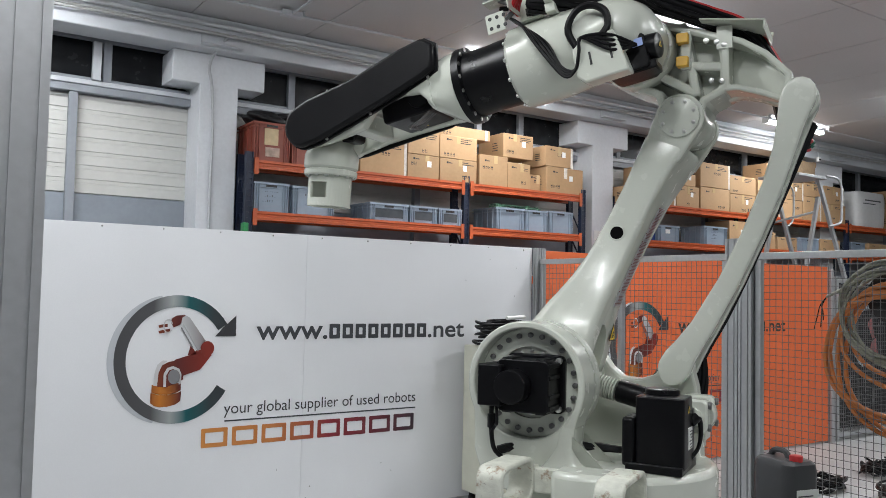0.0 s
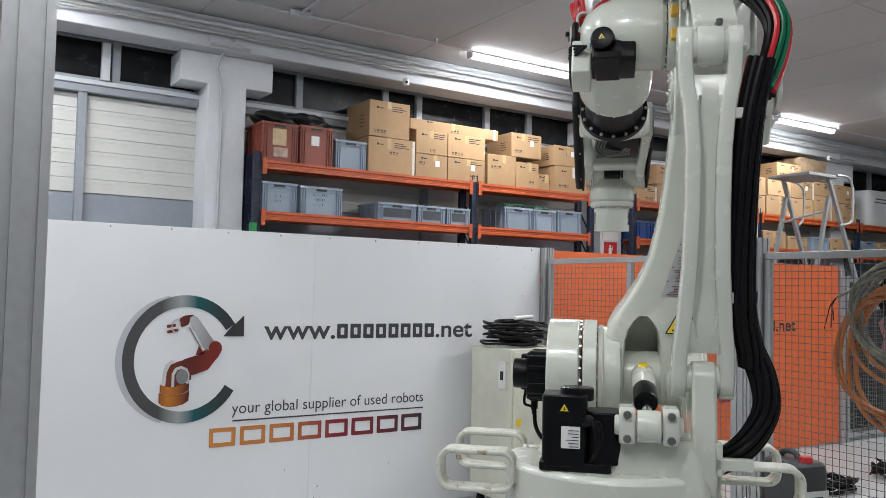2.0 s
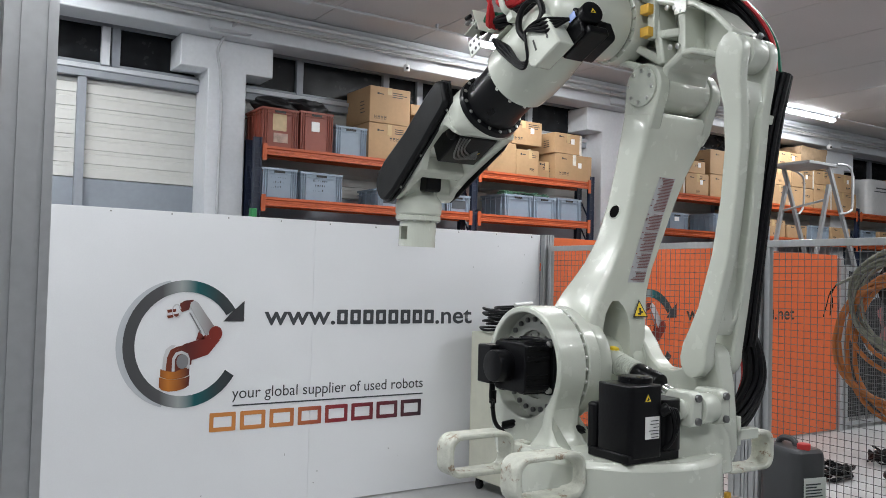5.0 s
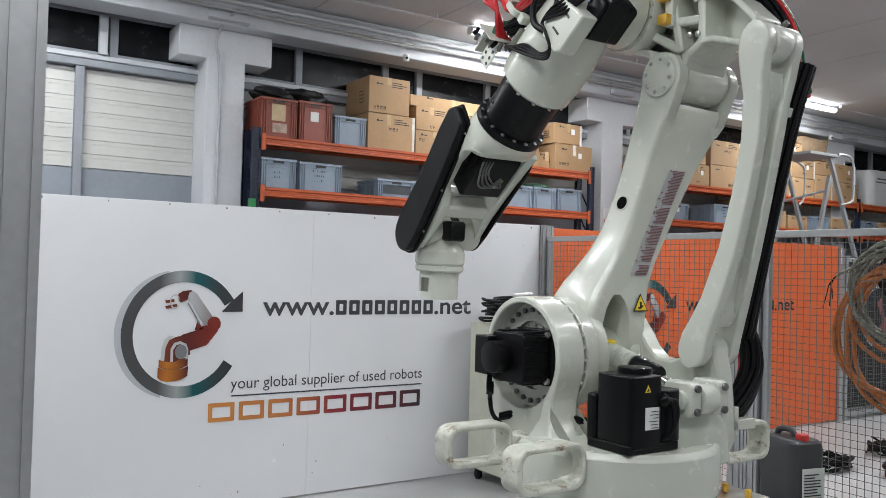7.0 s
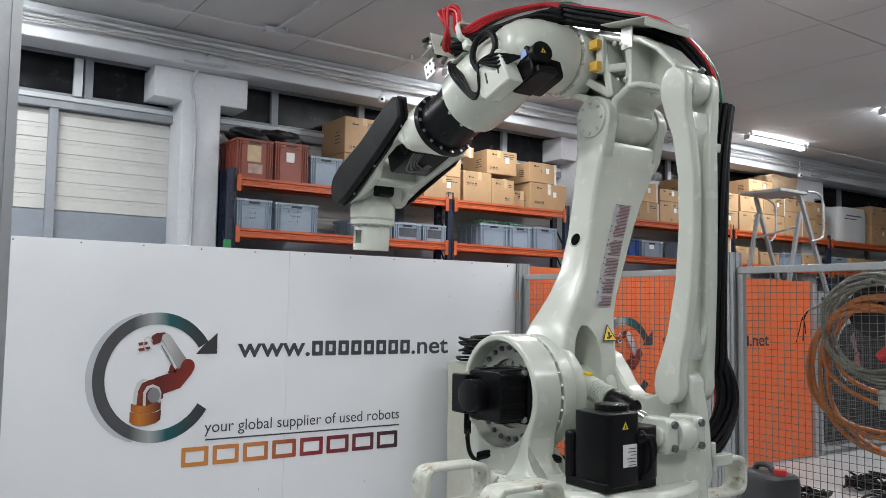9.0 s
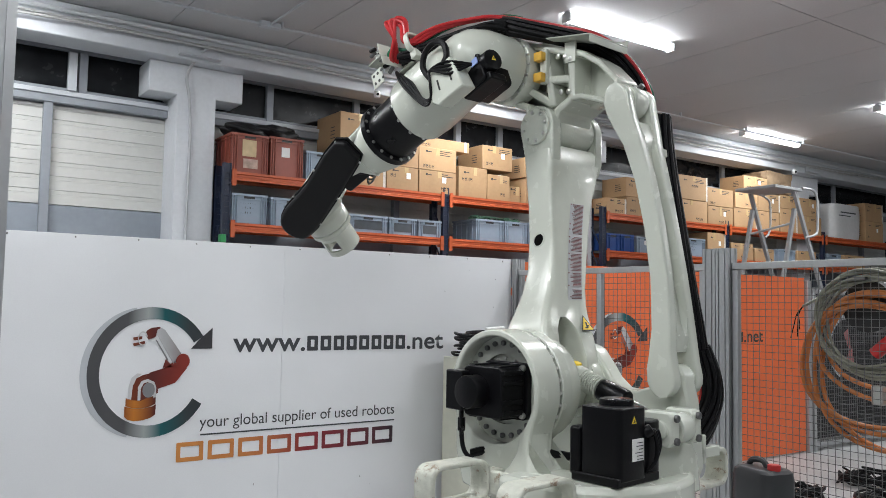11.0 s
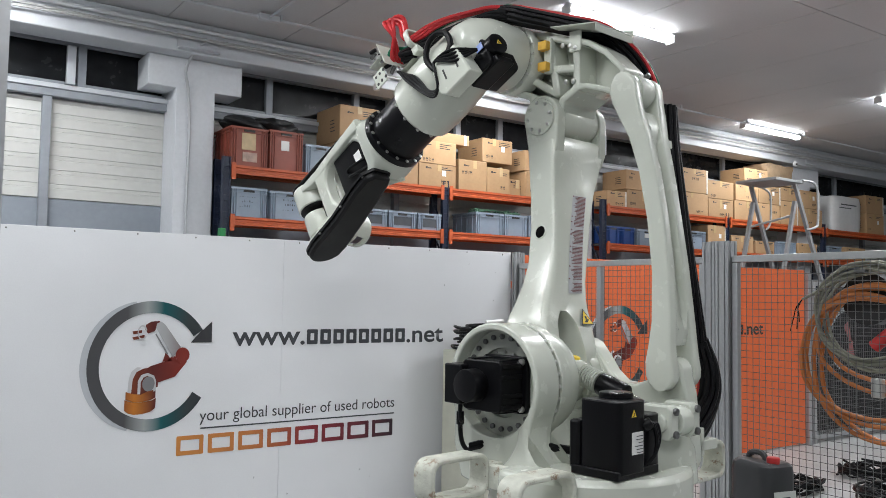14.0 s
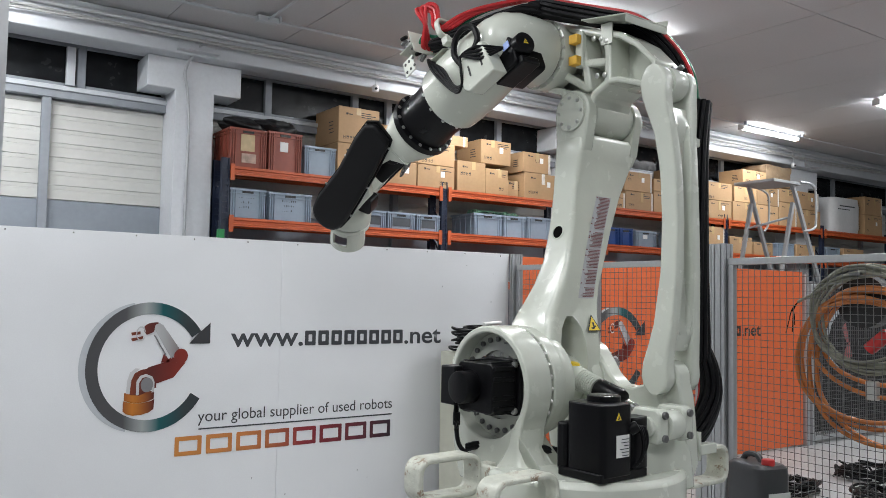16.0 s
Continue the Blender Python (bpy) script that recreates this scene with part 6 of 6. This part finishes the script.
# fork arms as castings that taper towards the wrist axis
for s, y_in, y_out in ((1, 0.115, 0.158), (-1, -0.135, -0.185)):
    bm = B()
    loft(bm, [[(x, (ya + yb) / 2 + py * abs(yb - ya) / 2, cz + pz * hz) for py, pz in rounded(2, 2, 0.35, 5)] for x, ya, yb, cz, hz in
              ((0.1, y_in - s * 0.01, y_out + s * 0.012, 0.01, 0.098), (0.16, y_in, y_out + s * 0.01, 0.012 + 0.034 * (s > 0), 0.092 - 0.034 * (s > 0)), (0.25, y_in, y_out + s * 0.006, 0.012 + 0.042 * (s > 0), 0.09 - 0.042 * (s > 0)), (0.38, y_in, y_out, 0.01 + 0.034 * (s > 0), 0.087 - 0.034 * (s > 0)), (0.46, y_in - s * 0.01, y_out - s * 0.002, 0.007, 0.086), (0.52, y_in - s * 0.02, y_out - s * 0.004, 0.005, 0.085), (0.66, y_in, y_out - s * 0.01, 0.0, 0.092), (0.76, y_in, y_out - s * 0.012, 0.0, 0.082), (0.8, y_in + s * 0.004, y_out - s * 0.02, 0.0, 0.05))])
    part("fork_arm", bm, CREAM, yoke)
bm = B()
frame_prism(bm, rounded(0.46, 0.325, 0.04, 6, 0.325, -0.0125), rounded(0.34, 0.25, 0.1, 6, 0.305, -0.01), 0.02, 0.09, "z")
part("fork_bridge", bm, CREAM, yoke, bevel=0.012)
part("cross_web", boxes(((0.47, -0.14, -0.076), (0.545, 0.12, 0.019))), CREAM, yoke, bevel=0.014)
bm = B()
rod(bm, (WRIST, -0.186, 0), (WRIST, -0.058, 0), 0.098, edge=0.01)
part("axis_drum", bm, CREAM, yoke)
bm = B()
rod(bm, (WRIST, -0.062, 0), (WRIST, -0.05, 0), 0.09, edge=0.004)
part("axis_face", bm, BLACK, yoke, "black face of the wrist drum")
bm = B()
prism(bm, [(0.045, 0.16), (0.06, 0.055), (0.11, 0.035), (0.3, -0.01), (0.52, -0.055), (0.68, -0.085)] + circle(0.745, 0.005, 0.095, -80, 75, 10) + [(0.7, 0.115), (0.45, 0.135), (0.2, 0.185), (0.09, 0.195)], 0.165, 0.208)
cover = part("belt_cover", bm, BLACK_MATT, yoke, "long black belt cover", bevel=0.014)
bm = B()
prism(bm, inset([(0.045, 0.16), (0.06, 0.055), (0.11, 0.035), (0.3, -0.01), (0.52, -0.055), (0.68, -0.085)] + circle(0.745, 0.005, 0.095, -80, 75, 10) + [(0.7, 0.115), (0.45, 0.135), (0.2, 0.185), (0.09, 0.195)], -0.008), 0.158, 0.172)
part("cover_flange", bm, BLACK_MATT, cover, "flat black cover flange")
for x, z in ((0.1, 0.19), (0.35, 0.16), (0.6, 0.13), (0.1, 0.035), (0.4, -0.035), (0.64, -0.08), (0.84, 0.02)):
    bm = B()
    rod(bm, (x, 0.17, z), (x, 0.178, z), 0.007, seg=8, edge=0.002)
    part("screw", bm, STEEL, cover)
bm = B()
prism(bm, [(0.1, 0.085), (0.1, -0.06), (0.2, -0.088), (0.45, -0.092), (0.66, -0.098)] + circle(0.72, 0.0, 0.094, -80, 80, 10) + [(0.6, 0.092), (0.3, 0.09)], -0.2, -0.187)
side_cover = part("side_cover", bm, BLACK_MATT, yoke, "flat black cover on the far fork arm", bevel=0.004)
bm = B()
rod(bm, (WRIST, -0.165, 0), (WRIST, -0.195, 0), 0.07, edge=0.008)
part("axis_cap", bm, BLACK, yoke, "black axis cap")
bm = B()
prism(bm, rounded(0.25, 0.15, 0.02, 3, 0.265, 0.0), -0.13, 0.09)
im = part("inner_motor", bm, BLACK, yoke, "black motor inside the yoke", bevel=0.006)
part("motor_label", boxes(((0.17, -0.06, 0.0755), (0.22, -0.01, 0.077))), LABEL, im, "white type label")
triangle_sign(im, (0.27, -0.08, -0.0755), (0, 0, -1), 0.03, (1, 0, 0))
bm = B()
rod(bm, (0.2, 0.06, 0.0), (0.2, 0.1, 0.0), 0.05, edge=0.006)
part("motor_nose", bm, BLACK, im)
cables(yoke, "inner_cable", DARK_STEEL, [[(0.14, 0.07 - 0.02 * k, -0.05), (0.2, 0.09 - 0.015 * k, -0.1), (0.28, 0.06 - 0.03 * k, -0.11 + 0.01 * k), (0.3, -0.02 - 0.02 * k, -0.09), (0.25, -0.07, -0.07)] for k in range(4)], 0.005, "grey motor cable")
cables(yoke, "upper_cable", CABLE_BLACK, [[(0.13, 0.05 - 0.05 * k, 0.06), (0.2, 0.06 - 0.05 * k, 0.1), (0.28, 0.03 - 0.04 * k, 0.09), (0.32, 0.0, 0.05)] for k in range(2)], 0.007, "black motor cable")

# ---- flange unit ----
bm = B()
rod(bm, (0, -0.02, 0), (0, 0.108, 0), 0.085, edge=0.01)
flange = part("flange_unit", bm, CREAM, robot, "cream flange unit with a cup adaptor")
bm = B()
lathe(bm, [(0.085, 0.0), (0.1, 0.07), (0.122, 0.1), (0.126, 0.115), (0.126, 0.165), (0.118, 0.175)], m, 40)
part("body", bm, CREAM, flange)
bm = B()
lathe(bm, [(0.118, 0.176), (0.123, 0.18), (0.123, 0.2), (0.118, 0.206)], m, 40)
part("tool_ring", bm, CREAM, flange)
bolts(flange, (0.2, 0, 0), (1, 0, 0), 0.108, 14, 0.009, height=0.012)
# the cup is a wall with two side openings
bm = B()
for k in range(40):
    a0, a1 = radians(9 * k), radians(9 * k + 9)
    side = min(abs((9 * k + 4.5) % 180 - 0), abs((9 * k + 4.5) % 180 - 180))
    for x0, x1, wall in ((0.206, 0.238, True), (0.238, 0.31, side > 25), (0.31, 0.346, True)):
        if wall:
            v = [bm.verts.new((x, rr * math.cos(a), rr * math.sin(a))) for x in (x0, x1) for rr, a in ((0.088, a0), (0.1, a0), (0.1, a1), (0.088, a1))]
            for f in ((0, 1, 2, 3), (7, 6, 5, 4), (0, 4, 5, 1), (1, 5, 6, 2), (2, 6, 7, 3), (3, 7, 4, 0)):
                bm.faces.new([v[q] for q in f])
bmesh.ops.remove_doubles(bm, verts=bm.verts, dist=0.0005)
part("cup", bm, CREAM, flange, "cup-shaped tool adaptor with side openings", smooth=40)
bm = B()
prism(bm, rounded(0.1, 0.09, 0.02, 3, 0.0, -0.11), -0.045, 0.045)
part("motor_cap", bm, BLACK, flange, "black motor cap", bevel=0.008)


# ---- motion ----
JOINTS = [
    (0, 118.4, 23.4, -12.0, 0.0, 75.0, 0.0),
    (0.5, 91.6, 36.8, -6.7, 0.0, 80.3, 0.0),
    (1, 85.9, 36.8, -7.2, 0.0, 79.8, 0.0),
    (1.5, 56.2, 24.4, -15.0, 0.0, 72.0, 0.0),
    (2, 45.7, 8.5, -16.2, 0.0, 70.8, 0.0),
    (2.5, 56.3, -13.1, -16.0, 0.0, 71.0, 0.0),
    (3, 54.7, -8.7, -17.3, 0.0, 69.7, 0.0),
    (3.5, 54.3, 0.7, -19.3, 0.0, 67.7, 0.0),
    (4, 77.0, 15.1, -15.4, 0.0, 71.6, 0.0),
    (4.2, 85.6, 16.9, -16.4, 0.0, 70.6, 0.0),
    (6.3, 89.7, -12.7, -40.0, 0.0, 47.0, 0.0),
    (6.5, 89.3, -8.4, -41.4, 0.0, 45.6, 0.0),
    (7, 89.9, 12.6, -40.2, 0.0, 46.8, 0.0),
    (7.5, 89.8, 18.7, -32.6, 0.0, 54.4, 0.0),
    (8, 89.8, 28.9, -13.9, 0.0, 73.1, 0.0),
    (8.5, 89.4, 26.9, -13.2, 0.0, 73.8, 0.0),
    (9, 89.9, 1.6, -19.1, 0.0, 67.9, 0.0),
    (9.2, 90.1, -7.9, -17.9, 0.0, 69.1, 0.0),
    (11.3, 97.5, -10.7, -23.5, -61.0, 67.8, 0.0),
    (11.5, 97.2, -9.4, -23.9, -64.0, 68.0, 0.0),
    (12, 97.3, -7.7, -25.0, -69.5, 66.3, 0.0),
    (12.5, 97.7, -8.4, -27.0, -80.0, 64.5, 0.0),
    (13, 98.1, -12.3, -31.5, -104.0, 66.0, 0.0),
    (13.5, 98.2, -13.1, -31.8, -106.0, 70.0, 0.0),
    (14, 98.0, -8.7, -29.6, -92.0, 73.0, 0.0),
    (14.5, 95.8, -4.8, -24.5, -51.0, 49.0, 0.0),
    (15, 94.4, -4.5, -23.4, -35.0, 47.0, 0.0),
    (15.5, 94.2, -3.6, -23.2, -40.0, 39.0, 0.0),
    (16, 93.1, -0.6, -23.2, -41.0, 32.0, 0.0),
]


def joints_at(t):
    """The joint angles at a time, through the table by a smooth curve."""
    n = len(JOINTS)
    i = max(k for k in range(n) if JOINTS[k][0] <= t + 1e-9)
    if i == n - 1:
        return JOINTS[-1][1:]
    a, b = JOINTS[i], JOINTS[i + 1]
    h = b[0] - a[0]
    s = (t - a[0]) / h
    out = []
    for c in range(1, 7):
        m0 = (b[c] - JOINTS[i - 1][c]) / (b[0] - JOINTS[i - 1][0]) if i > 0 else (b[c] - a[c]) / h
        m1 = (JOINTS[i + 2][c] - a[c]) / (JOINTS[i + 2][0] - a[0]) if i + 2 < n else (b[c] - a[c]) / h
        if i > 0 and (a[c] - JOINTS[i - 1][c]) * (b[c] - a[c]) <= 0:
            m0 = 0
        if i + 2 < n and (JOINTS[i + 2][c] - b[c]) * (b[c] - a[c]) <= 0:
            m1 = 0
        s2, s3 = s * s, s * s * s
        out.append((2 * s3 - 3 * s2 + 1) * a[c] + (s3 - 2 * s2 + s) * h * m0 + (-2 * s3 + 3 * s2) * b[c] + (s3 - s2) * h * m1)
    return out


def aim(p, q):
    return Matrix.Translation(p) @ (Vector(q) - Vector(p)).to_track_quat("Z", "Y").to_matrix().to_4x4()


def motions():
    rows = {k: [] for k in ("turret", "lower", "elbow", "rear", "fore", "yoke", "flange", "spring", "rod")}
    for k in range(161):
        t = k / 10
        q1, q2, q3, q4, q5, q6 = joints_at(t)
        turn = pose(0, 0, 0, 0, 0, q1)
        lean = Matrix.Rotation(radians(-q2), 4, "Y")
        low = Matrix.Translation((J2X, 0, J2Z)) @ lean
        top = low @ Vector((0, 0, ARM))
        fore_m = turn @ Matrix.Translation(top + FORE) @ Matrix.Rotation(radians(-q3), 4, "Y")
        yoke_m = fore_m @ Matrix.Translation((TUBE_END, 0, 0)) @ Matrix.Rotation(radians(q4), 4, "X")
        eye = low @ SPRING_EYE
        for key, m in (("turret", turn), ("lower", turn @ low), ("elbow", turn @ Matrix.Translation(top)), ("rear", turn @ Matrix.Translation(REAR) @ lean), ("fore", fore_m), ("yoke", yoke_m),
                       ("flange", yoke_m @ Matrix.Translation((WRIST, 0, 0)) @ Matrix.Rotation(radians(q5), 4, "Y") @ Matrix.Rotation(radians(q6), 4, "X")),
                       ("spring", turn @ aim(eye, SPRING_FOOT)), ("rod", turn @ aim(SPRING_FOOT, eye))):
            rows[key].append((t, m))
    walk(turret, rows["turret"])
    walk(lower, rows["lower"])
    walk(elbow, rows["elbow"])
    walk(rear, rows["rear"])
    walk(fore, rows["fore"])
    walk(yoke, rows["yoke"])
    walk(flange, rows["flange"])
    walk(spring, rows["spring"])
    walk(rodp, rows["rod"])


motions()
